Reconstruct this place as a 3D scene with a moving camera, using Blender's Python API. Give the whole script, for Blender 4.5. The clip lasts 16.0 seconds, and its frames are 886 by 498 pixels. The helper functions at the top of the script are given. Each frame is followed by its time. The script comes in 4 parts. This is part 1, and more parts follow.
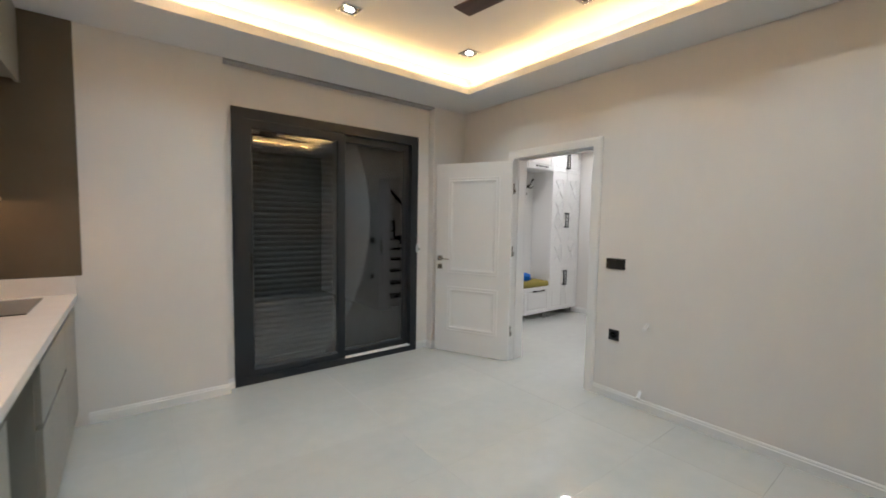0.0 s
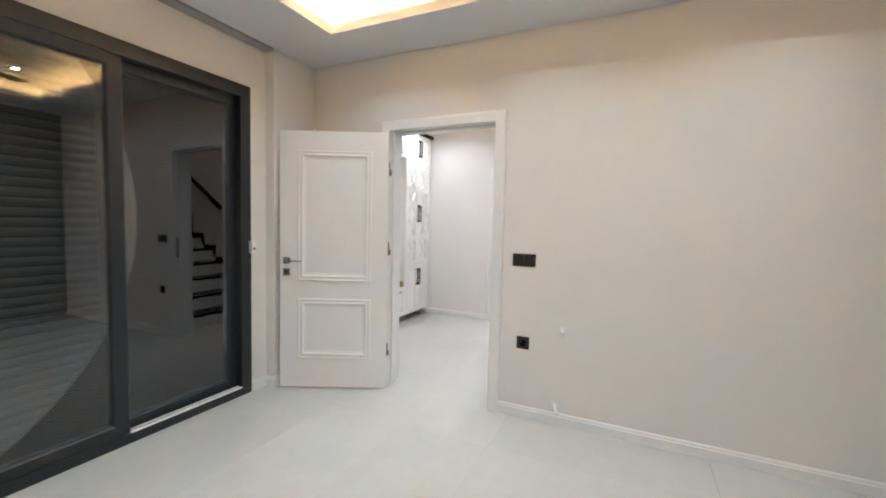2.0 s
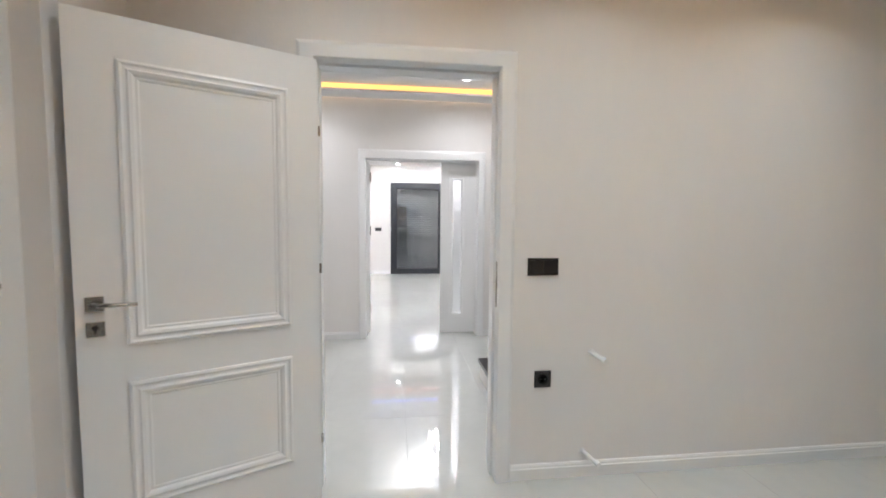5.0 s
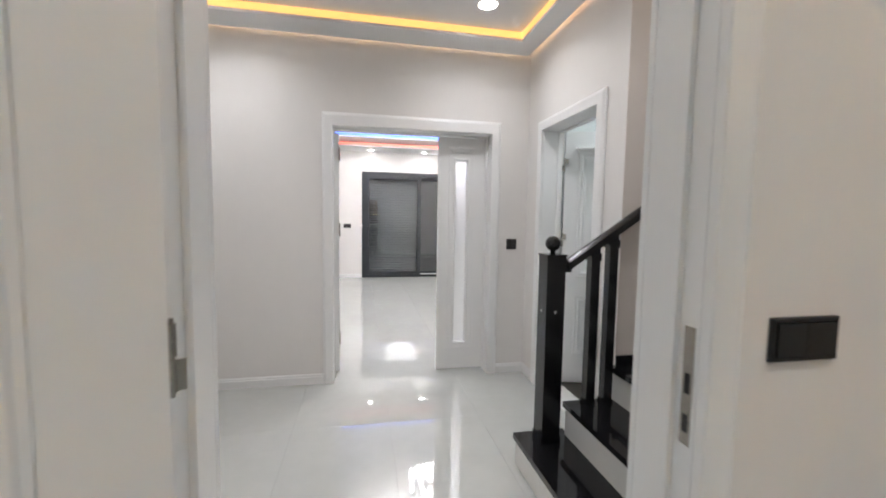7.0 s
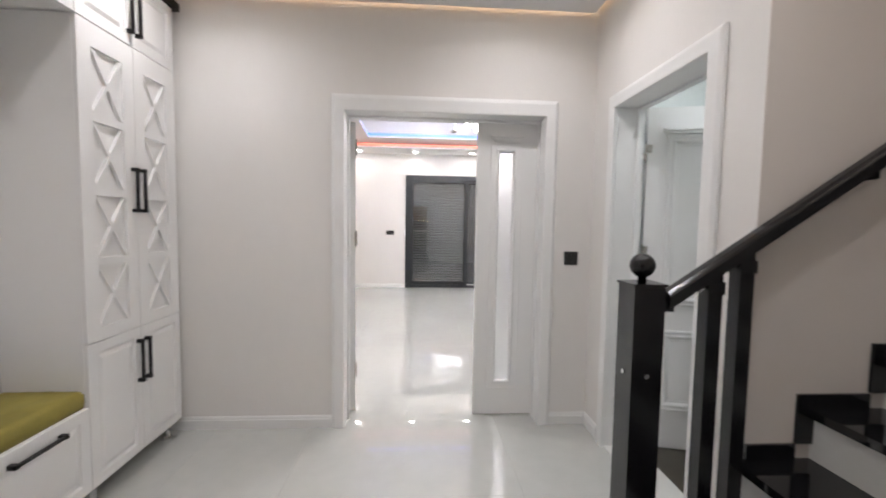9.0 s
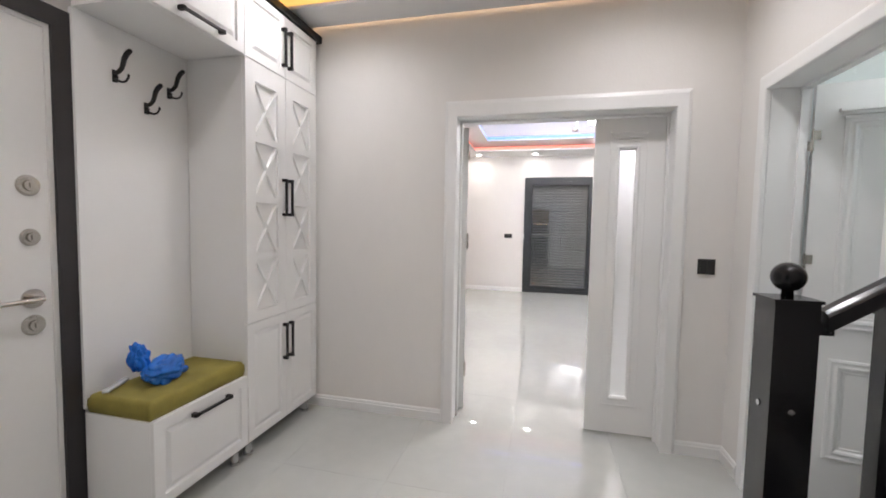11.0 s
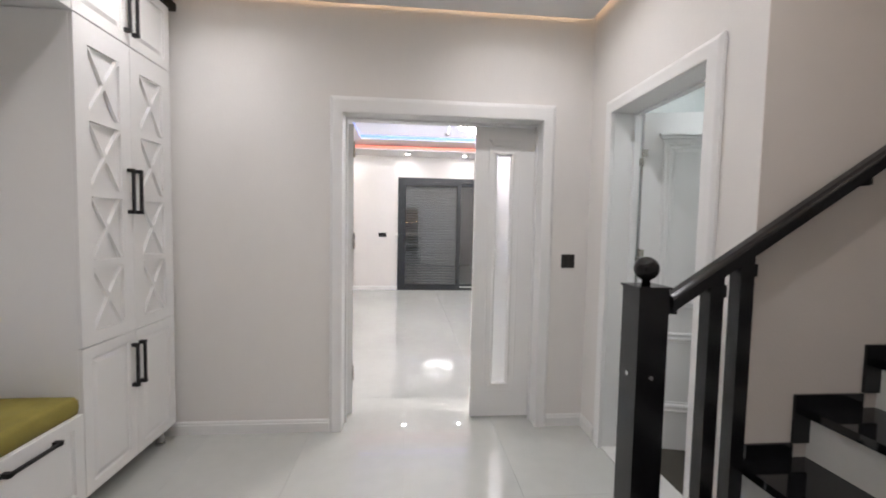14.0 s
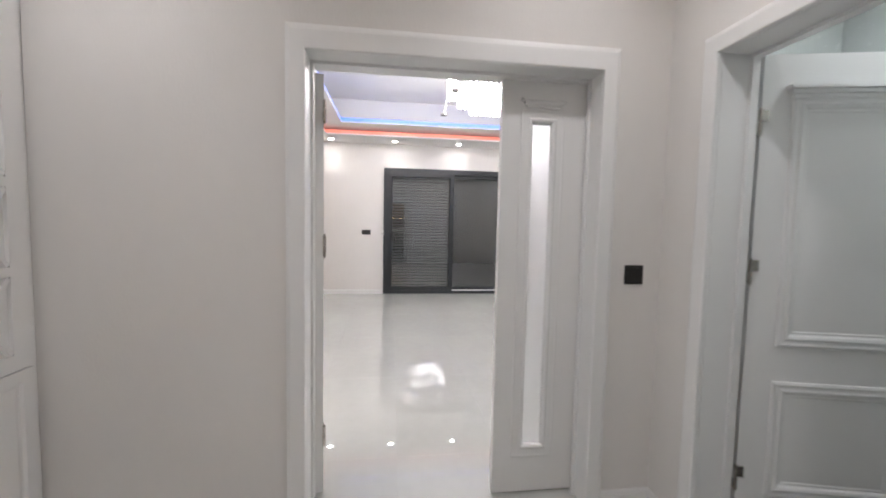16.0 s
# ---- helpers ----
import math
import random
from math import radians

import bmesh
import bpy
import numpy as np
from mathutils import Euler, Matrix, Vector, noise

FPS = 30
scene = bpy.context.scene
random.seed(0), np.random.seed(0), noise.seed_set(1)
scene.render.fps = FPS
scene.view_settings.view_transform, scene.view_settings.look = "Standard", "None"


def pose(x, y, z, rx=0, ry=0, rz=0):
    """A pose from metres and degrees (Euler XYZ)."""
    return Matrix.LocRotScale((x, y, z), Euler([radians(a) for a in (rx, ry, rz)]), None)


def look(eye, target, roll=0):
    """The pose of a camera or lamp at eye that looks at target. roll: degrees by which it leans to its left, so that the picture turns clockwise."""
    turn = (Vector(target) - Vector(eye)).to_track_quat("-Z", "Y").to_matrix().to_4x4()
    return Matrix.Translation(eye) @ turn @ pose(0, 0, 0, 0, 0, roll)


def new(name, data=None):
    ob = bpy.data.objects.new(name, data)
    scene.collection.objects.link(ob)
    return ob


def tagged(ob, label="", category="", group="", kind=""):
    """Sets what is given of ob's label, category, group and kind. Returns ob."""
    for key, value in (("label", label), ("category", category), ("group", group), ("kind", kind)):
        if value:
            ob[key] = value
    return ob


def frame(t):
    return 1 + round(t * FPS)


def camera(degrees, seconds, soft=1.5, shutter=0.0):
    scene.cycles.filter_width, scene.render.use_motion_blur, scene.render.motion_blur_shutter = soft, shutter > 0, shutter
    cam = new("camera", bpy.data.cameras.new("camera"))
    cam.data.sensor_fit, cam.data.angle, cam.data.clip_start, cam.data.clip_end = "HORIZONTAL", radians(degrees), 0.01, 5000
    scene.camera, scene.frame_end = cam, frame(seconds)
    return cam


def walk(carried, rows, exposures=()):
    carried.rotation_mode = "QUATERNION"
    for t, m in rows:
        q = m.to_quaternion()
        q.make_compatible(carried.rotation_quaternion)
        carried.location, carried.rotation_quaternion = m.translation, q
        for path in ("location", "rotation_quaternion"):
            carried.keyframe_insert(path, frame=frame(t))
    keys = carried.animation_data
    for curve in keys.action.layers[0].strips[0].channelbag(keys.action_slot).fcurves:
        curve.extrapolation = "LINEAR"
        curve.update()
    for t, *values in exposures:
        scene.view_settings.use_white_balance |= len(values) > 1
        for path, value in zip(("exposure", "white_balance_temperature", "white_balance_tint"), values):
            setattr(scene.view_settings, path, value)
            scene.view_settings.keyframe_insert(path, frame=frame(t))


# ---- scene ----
cam = camera(95.5, 16.0, soft=1.8, shutter=0.35)
PATH = [
    (0, (0.125, 0.173, 1.415), (1.355, 1.745, 1.282), 1.0),
    (0.5, (0.226, 0.322, 1.391), (1.588, 1.781, 1.258), 1.0),
    (1, (0.376, 0.543, 1.366), (1.85, 1.888, 1.23), 1.2),
    (1.5, (0.376, 0.865, 1.388), (2.034, 1.975, 1.252), 1.1),
    (2, (0.459, 1.19, 1.338), (2.268, 2.035, 1.215), 1.4),
    (2.5, (0.523, 1.561, 1.349), (2.445, 2.098, 1.225), 1.5),
    (3, (0.571, 1.874, 1.322), (2.548, 2.156, 1.211), 1.4),
    (3.5, (0.738, 2.141, 1.329), (2.733, 2.214, 1.208), 1.2),
    (4, (0.818, 2.383, 1.329), (2.811, 2.282, 1.204), 1.3),
    (4.2, (0.862, 2.476, 1.322), (2.852, 2.314, 1.198), 0.7),
    (6.3, (2.231, 2.625, 1.323), (4.207, 2.352, 1.178), 0.8),
    (6.5, (2.355, 2.635, 1.32), (4.328, 2.343, 1.169), 1.0),
    (7, (2.587, 2.689, 1.326), (4.544, 2.3, 1.175), 0.9),
    (7.5, (2.913, 2.624, 1.309), (4.868, 2.228, 1.158), 1.0),
    (8, (3.088, 2.608, 1.313), (5.04, 2.204, 1.161), 1.1),
    (8.5, (3.176, 2.567, 1.329), (5.134, 2.189, 1.183), 0.8),
    (9, (3.251, 2.457, 1.33), (5.243, 2.332, 1.206), 0.9),
    (9.5, (3.269, 2.402, 1.336), (5.254, 2.618, 1.221), 0.9),
    (10, (3.269, 2.401, 1.333), (5.227, 2.795, 1.218), 1.0),
    (10.2, (3.261, 2.396, 1.325), (5.204, 2.854, 1.209), 0.9),
    (12.5, (3.241, 2.369, 1.333), (5.18, 2.844, 1.215), 1.1),
    (13, (3.257, 2.407, 1.316), (5.231, 2.705, 1.198), 1.1),
    (13.5, (3.25, 2.485, 1.338), (5.246, 2.531, 1.223), 1.0),
    (14, (3.251, 2.514, 1.332), (5.24, 2.338, 1.22), 1.1),
    (14.5, (3.322, 2.519, 1.314), (5.289, 2.18, 1.195), 1.0),
    (15, (3.569, 2.512, 1.303), (5.521, 2.098, 1.172), 0.9),
    (15.5, (3.813, 2.528, 1.336), (5.776, 2.167, 1.205), 0.6),
    (16, (4.103, 2.568, 1.341), (6.082, 2.314, 1.21), 1.2),
]
walk(cam, [(t, look(eye, target, roll)) for t, eye, target, roll in PATH],
     [(0, 0.03, 6180, 9), (1.0, 0.16, 6170, 9), (2.0, 0.50, 6130, 10), (3.3, 0.66, 6060, 10), (4.2, 0.50, 6040, 10), (6.3, 0.02, 6080, 9), (8.0, -0.04, 6350, 12),
      (14.5, -0.14, 6350, 12), (15.2, -0.2, 6350, 12), (16.0, -0.36, 6350, 12)])

# ---------------------------------------------------------------- light
world = bpy.data.worlds.new("world")
world.use_nodes = True
world.node_tree.nodes["Background"].inputs[0].default_value = (0.02, 0.025, 0.04, 1)
world.node_tree.nodes["Background"].inputs[1].default_value = 0.05
scene.world = world

KITCHEN_SPOT, HALL_SPOT, LIVING_SPOT, WC_FILL = 3.85, 4.6, 5.4, 4.4
COVE_WARM, COVE_HALL, CHANDELIER = 56.0, 1.1, 32.0


def lamp(x, y, z, watts, colour, size=0.05, spread=168):
    light = bpy.data.lights.new("downlight_lamp", "AREA")
    light.shape, light.size, light.energy, light.color, light.spread = "DISK", size, watts, colour, radians(spread)
    ob = new("downlight_lamp", light)
    ob.matrix_world = pose(x, y, z)
    return ob


# ---------------------------------------------------------------- materials
def material(name, colour, rough=0.5, metal=0.0, vary=0.0, scale=6.0, bump=0.0, bump_scale=200.0, coat=0.0, emit=0.0, transmission=0.0, object_vary=0.0, second=None, stretch=(1, 1, 1)):
    m = bpy.data.materials.new(name)
    m.use_nodes = True
    nt = m.node_tree
    p = nt.nodes["Principled BSDF"]
    p.inputs["Base Color"].default_value = (*colour, 1)
    p.inputs["Roughness"].default_value = rough
    p.inputs["Metallic"].default_value = metal
    p.inputs["Coat Weight"].default_value = coat
    p.inputs["Coat Roughness"].default_value = 0.05
    p.inputs["Transmission Weight"].default_value = transmission
    if emit:
        p.inputs["Emission Color"].default_value = (*colour, 1)
        p.inputs["Emission Strength"].default_value = emit
    if not (vary or bump or object_vary):
        return m
    link, node = nt.links.new, nt.nodes.new
    geo = node("ShaderNodeNewGeometry")
    mapping = node("ShaderNodeMapping")
    mapping.inputs["Scale"].default_value = stretch
    link(geo.outputs["Position"], mapping.inputs["Vector"])
    if vary or object_vary:
        n1, n2 = node("ShaderNodeTexNoise"), node("ShaderNodeTexNoise")
        n1.inputs["Scale"].default_value, n2.inputs["Scale"].default_value = scale, scale * 9
        n1.inputs["Detail"].default_value = 6
        for n in (n1, n2):
            link(mapping.outputs[0], n.inputs["Vector"])
        mix = node("ShaderNodeMath")
        mix.operation = "MULTIPLY_ADD"
        mix.inputs[1].default_value = 0.35
        link(n2.outputs["Fac"], mix.inputs[0])
        link(n1.outputs["Fac"], mix.inputs[2])
        ramp = node("ShaderNodeValToRGB")
        ramp.color_ramp.elements[0].position, ramp.color_ramp.elements[1].position = 0.42, 0.92
        low = second or tuple(c * (1 - vary) for c in colour)
        ramp.color_ramp.elements[0].color = (*low, 1)
        ramp.color_ramp.elements[1].color = (*[min(1, c * (1 + vary * 0.5)) for c in colour], 1)
        link(mix.outputs[0], ramp.inputs[0])
        out = ramp.outputs[0]
        if object_vary:
            info, hsv, mr = node("ShaderNodeObjectInfo"), node("ShaderNodeHueSaturation"), node("ShaderNodeMapRange")
            mr.inputs[3].default_value, mr.inputs[4].default_value = 1 - object_vary, 1 + object_vary
            link(info.outputs["Random"], mr.inputs[0])
            link(mr.outputs[0], hsv.inputs["Value"])
            link(out, hsv.inputs["Color"])
            out = hsv.outputs[0]
        link(out, p.inputs["Base Color"])
        rr = node("ShaderNodeMapRange")
        rr.inputs[3].default_value, rr.inputs[4].default_value = rough * 0.8, min(1, rough * 1.25)
        link(n2.outputs["Fac"], rr.inputs[0])
        link(rr.outputs[0], p.inputs["Roughness"])
    if bump:
        nb, b = node("ShaderNodeTexNoise"), node("ShaderNodeBump")
        nb.inputs["Scale"].default_value, nb.inputs["Detail"].default_value = bump_scale, 4
        b.inputs["Strength"].default_value, b.inputs["Distance"].default_value = bump, 0.004
        link(mapping.outputs[0], nb.inputs["Vector"])
        link(nb.outputs["Fac"], b.inputs["Height"])
        link(b.outputs[0], p.inputs["Normal"])
    return m


PAINT = material("wall_paper_paint", (0.765, 0.746, 0.724), 0.75, vary=0.035, scale=1.6, bump=0.16, bump_scale=90, stretch=(1, 1, 0.55))
STAIR_PAINT = material("stairwell_paint", (0.70, 0.65, 0.605), 0.8, vary=0.03, scale=1.5, bump=0.15, bump_scale=120)
CEILING = material("ceiling_paint", (0.80, 0.795, 0.79), 0.8, vary=0.015, scale=2, bump=0.05, bump_scale=150)
TILE = material("polished_porcelain", (0.522, 0.532, 0.507), 0.002, vary=0.085, scale=1.2, object_vary=0.015)
TILE.node_tree.nodes["Principled BSDF"].inputs["IOR"].default_value = 1.78
GROUT = material("grout", (0.52, 0.525, 0.51), 0.8, vary=0.1, scale=8)
LACQUER = material("white_lacquer", (0.82, 0.82, 0.815), 0.32, vary=0.015, scale=3, bump=0.03, bump_scale=60)
FOIL = material("white_foil_board", (0.83, 0.825, 0.815), 0.38, vary=0.015, scale=4, bump=0.03, bump_scale=200)
SKIRT = material("white_skirting", (0.80, 0.80, 0.79), 0.35, vary=0.02, scale=5)
ANTHRACITE = material("anthracite_profile", (0.016, 0.0195, 0.0235), 0.42, vary=0.12, scale=10, bump=0.05, bump_scale=400)
GLASS = bpy.data.materials.new("tinted_glass")
GLASS.use_nodes = True
_nt = GLASS.node_tree
_nt.nodes.remove(_nt.nodes["Principled BSDF"])
_fres, _gloss, _clear, _mix = (_nt.nodes.new(k) for k in ("ShaderNodeFresnel", "ShaderNodeBsdfGlossy", "ShaderNodeBsdfTransparent", "ShaderNodeMixShader"))
_fres.inputs["IOR"].default_value = 2.15
_gloss.inputs["Roughness"].default_value = 0.0
_clear.inputs["Color"].default_value = (0.64, 0.66, 0.67, 1)
_nt.links.new(_fres.outputs[0], _mix.inputs[0])
_nt.links.new(_clear.outputs[0], _mix.inputs[1])
_nt.links.new(_gloss.outputs[0], _mix.inputs[2])
_nt.links.new(_mix.outputs[0], _nt.nodes["Material Output"].inputs["Surface"])
# Kitchen slats: light grey darkened in the colour for lack of light.
SHUTTER_UNLIT = material("shutter_slat", (0.065, 0.068, 0.071), 0.5, vary=0.1, scale=8)
DARK_SHEET = material("dark_sheet", (0.055, 0.055, 0.06), 0.7, vary=0.1, scale=20)
SHUTTER_LIGHT = material("far_shutter_slat", (0.62, 0.63, 0.65), 0.35, vary=0.1, scale=8)
GRANITE = material("black_granite", (0.008, 0.008, 0.009), 0.06, vary=0.5, scale=60)
BLACK_LACQUER = material("black_lacquer", (0.007, 0.007, 0.008), 0.22, vary=0.2, scale=14, coat=0.08)
RISER = material("riser_tile", (0.72, 0.72, 0.69), 0.12, vary=0.05, scale=4)
for _m in (BLACK_LACQUER,):
    _m.node_tree.nodes["Principled BSDF"].inputs["Specular IOR Level"].default_value = 0.32
BLACK_METAL = material("black_metal", (0.018, 0.017, 0.017), 0.38, metal=0.4, vary=0.2, scale=20)
BLACK_PLASTIC = material("black_plastic", (0.016, 0.015, 0.014), 0.35, vary=0.15, scale=30)
CHROME = material("brushed_nickel", (0.50, 0.47, 0.43), 0.25, metal=1.0, vary=0.1, scale=60)
STEEL = material("chrome_leg", (0.62, 0.62, 0.62), 0.2, metal=1.0)
VELVET = material("olive_velvet", (0.28, 0.23, 0.05), 0.85, vary=0.22, scale=9, bump=0.2, bump_scale=300)
BLUE_PLASTIC = material("blue_plastic_film", (0.02, 0.19, 0.74), 0.14, vary=0.3, scale=12, bump=0.35, bump_scale=22, transmission=0.2)
PANEL = material("taupe_wall_panel", (0.115, 0.095, 0.066), 0.42, vary=0.08, scale=5)
GREIGE = material("greige_lacquer", (0.27, 0.265, 0.235), 0.36, vary=0.03, scale=4)
GREIGE_DARK = material("dark_grip_profile", (0.06, 0.055, 0.05), 0.4, vary=0.1, scale=10)
QUARTZ = material("white_quartz", (0.78, 0.76, 0.73), 0.18, vary=0.04, scale=10)
HOB = material("black_glass", (0.008, 0.008, 0.008), 0.06, vary=0.2, scale=10)
OAK = material("oak_board", (0.46, 0.26, 0.11), 0.5, vary=0.25, scale=3, stretch=(1, 1, 8))
WALNUT = material("walnut_blade", (0.10, 0.045, 0.03), 0.4, vary=0.25, scale=4, stretch=(8, 1, 1))
WC_FLOOR = material("brown_tile", (0.055, 0.048, 0.036), 0.35, vary=0.3, scale=6)
WC_WALL = material("wc_wall_tile", (0.66, 0.70, 0.69), 0.25, vary=0.04, scale=3)
FROSTED = material("frosted_glass", (0.95, 0.96, 0.97), 0.5, transmission=0.92)
DOOR_STEEL = material("entry_door_panel", (0.74, 0.73, 0.71), 0.35, vary=0.03, scale=5, bump=0.05, bump_scale=150)
DOOR_BROWN = material("entry_frame", (0.028, 0.025, 0.026), 0.4, vary=0.15, scale=8)
WARM_LED = material("warm_led", (1.0, 0.61, 0.235), emit=COVE_WARM)
HALL_LED = material("hall_led", (1.0, 0.56, 0.16), emit=COVE_HALL)
HALL_LED_EDGE = material("hall_edge_led", (1.0, 0.70, 0.44), emit=5.0)
RED_LED = material("red_led", (1.0, 0.27, 0.19), emit=0.8)
BLUE_LED = material("blue_led", (0.10, 0.20, 1.0), emit=1.6)
SPOT_GLOW = material("spot_glow", (1.0, 0.95, 0.88), emit=60.0)
CRYSTAL = material("chandelier_glow", (1.0, 0.97, 0.95), emit=CHANDELIER)


# ---------------------------------------------------------------- mesh helpers
def box(bm, x0, x1, y0, y1, z0, z1):
    v = [bm.verts.new((x, y, z)) for z in (z0, z1) for x, y in ((x0, y0), (x1, y0), (x1, y1), (x0, y1))]
    for f in ((3, 2, 1, 0), (4, 5, 6, 7), (0, 1, 5, 4), (1, 2, 6, 5), (2, 3, 7, 6), (3, 0, 4, 7)):
        bm.faces.new([v[i] for i in f])
    return v


def boxes(*specs):
    bm = bmesh.new()
    for s in specs:
        box(bm, *s)
    return bm


def cyl(bm, a, b, r, r2=None, n=20):
    a, b = Vector(a), Vector(b)
    m = Matrix.Translation((a + b) / 2) @ (b - a).to_track_quat("Z", "Y").to_matrix().to_4x4()
    bmesh.ops.create_cone(bm, cap_ends=True, segments=n, radius1=r, radius2=r if r2 is None else r2, depth=(b - a).length, matrix=m)
    return bm


def rod(a, b, r, r2=None, n=20):
    return cyl(bmesh.new(), a, b, r, r2, n)


def lathe(profile, n=28):
    bm = bmesh.new()
    rings = [[bm.verts.new((r * math.cos(2 * math.pi * i / n), r * math.sin(2 * math.pi * i / n), z)) for i in range(n)] for r, z in profile]
    for a, b in zip(rings, rings[1:]):
        for i in range(n):
            bm.faces.new((a[i], a[(i + 1) % n], b[(i + 1) % n], b[i]))
    bm.faces.new(rings[0][::-1])
    bm.faces.new(rings[-1])
    return bm


def loft(bm, x0, x1, z0, z1, steps, cap=True, back=False):
    """Rectangle in x and z, followed inwards: steps of (inset, y)."""
    loops = []
    for d, y in steps:
        loops.append([bm.verts.new(p) for p in ((x0 + d, y, z0 + d), (x1 - d, y, z0 + d), (x1 - d, y, z1 - d), (x0 + d, y, z1 - d))])
    for a, b in zip(loops, loops[1:]):
        for i in range(4):
            bm.faces.new((a[i], a[(i + 1) % 4], b[(i + 1) % 4], b[i]))
    if cap:
        bm.faces.new(loops[-1])
    if back:
        bm.faces.new(loops[0][::-1])
    return bm


def finish(bm, bevel=0.0, segments=2, smooth=False):
    if bevel:
        edges = [e for e in bm.edges if len(e.link_faces) == 2 and e.calc_face_angle(0) > 0.6]
        bmesh.ops.bevel(bm, geom=edges, offset=bevel, segments=segments, affect="EDGES", profile=0.5, clamp_overlap=True)
    bmesh.ops.recalc_face_normals(bm, faces=bm.faces)
    me = bpy.data.meshes.new("mesh")
    bm.to_mesh(me)
    bm.free()
    if smooth:
        me.shade_smooth()
    return me


def part(name, bm, mat, parent=None, label="", bevel=0.0, smooth=False, segments=2, at=None):
    me = finish(bm, bevel, segments, smooth)
    me.materials.append(mat)
    ob = new(name, me)
    if parent is not None:
        ob.parent = parent
    if at is not None:
        ob.matrix_basis = at
    if label:
        tagged(ob, label)
    return ob


def thing(name, at, label, category, group="", kind=""):
    ob = new(name)
    ob.empty_display_size = 0.1
    ob.matrix_basis = at
    return tagged(ob, label, category, group, kind)


def structure(name, bm, mat, label, category, bevel=0.0):
    return tagged(part(name, bm, mat, bevel=bevel), label, category, kind="structure")


# ---------------------------------------------------------------- structure
KX, HX0, HX1, LX0, LX1 = 3.175, 3.335, 5.835, 6.035, 11.6
KN, KW, KS = 3.78, -0.75, -0.36
HN, HS, PX = 4.35, 1.32, 4.538
TRAY, TOP = 2.65, 2.85

# kitchen walls
structure("wall_kitchen_north", boxes((KW - 0.1, 0.70, KN, KN + 0.25, 0, 3.0), (2.735, KX, KN, KN + 0.25, 0, 3.0),
          (0.70, 2.735, 3.875, 4.03, 2.32, 3.0), (2.583, 2.735, 3.875, 4.03, 0, 2.32), (0.70, 0.765, 3.875, 4.03, 0, 2.32)), PAINT,
          "cream painted kitchen wall with a shallow window niche", "wall")
structure("wall_kitchen_east", boxes((KX, HX0, 3.013, HN + 0.2, 0, 3.0), (KX, HX0, -1.2, 2.115, 0, 3.0), (KX, HX0, 2.115, 3.013, 2.075, 3.0)), PAINT,
          "cream textured wall between kitchen and hall", "wall")
structure("wall_kitchen_west", boxes((KW - 0.15, KW, -1.2, KN, 0, 3.0)), PAINT, "plain painted wall behind the kitchen units", "wall")
structure("wall_kitchen_south", boxes((KW - 0.15, KX, -1.35, -1.2, 0, 3.0)), PAINT, "plain painted kitchen end wall", "wall")
# hall walls
structure("wall_hall_east", boxes((HX1, LX0, 2.934, HN + 0.2, 0, 3.0), (HX1, LX0, HS, 1.636, 0, 3.0), (HX1, LX0, 1.636, 2.934, 2.035, 3.0)), PAINT,
          "cream textured hall wall with a double doorway", "wall")
structure("wall_hall_north", boxes((HX0, 3.632, HN, HN + 0.2, 0, 3.0), (4.548, HX1, HN, HN + 0.2, 0, 3.0), (3.632, 4.548, HN, HN + 0.2, 2.17, 3.0)), PAINT,
          "white painted hall wall round the entry door", "wall")
structure("wall_hall_south", boxes((PX, 4.791, HS - 0.2, HS, 0, 3.0), (5.569, HX1 + 0.2, HS - 0.161, HS, 0, 3.0), (5.60, HX1 + 0.2, HS - 0.2, HS - 0.161, 0, 3.0), (4.791, 5.569, HS - 0.2, HS, 2.048, 3.0)), PAINT,
          "cream painted hall wall with a doorway", "wall")
structure("wall_stair_side", boxes((PX - 0.003, PX + 0.12, 0.25, HS - 0.2, 0, 5.2), (PX, PX + 0.12, HS - 0.2, HS, 3.0, 5.2), (PX - 0.003, PX, HS - 0.2, HS - 0.0005, 0, 3.0)), STAIR_PAINT, "beige painted stairwell wall", "wall")
structure("wall_stair_back", boxes((HX0 - 0.16, 6.0, -1.35, -1.2, 0, 5.2), (HX0 - 0.16, HX0, -1.2, HS, 3.0, 5.2), (HX0 - 0.16, PX, HS, HS + 0.15, 3.0, 5.2),
          (5.9, 6.03, -1.2, 0.129, 0, 5.2)), STAIR_PAINT, "beige painted stairwell end wall", "wall")
structure("ceiling_stairwell", boxes((HX0 - 0.16, 6.03, -1.35, HS + 0.15, 5.2, 5.3)), CEILING, "white stairwell ceiling", "ceiling")
# wc walls
structure("wall_wc", boxes((4.68, 5.99, 0.13, 0.25, 0, 2.9), (5.99, LX0, 0.25, HS - 0.2, 0, 2.9), (4.681, 4.74, 0.25, HS - 0.2, 0, 2.9)), WC_WALL, "pale tiled washroom wall", "wall")
structure("ceiling_wc", boxes((4.68, LX0, 0.13, HS - 0.2, 2.6, 2.68)), CEILING, "white washroom ceiling", "ceiling")
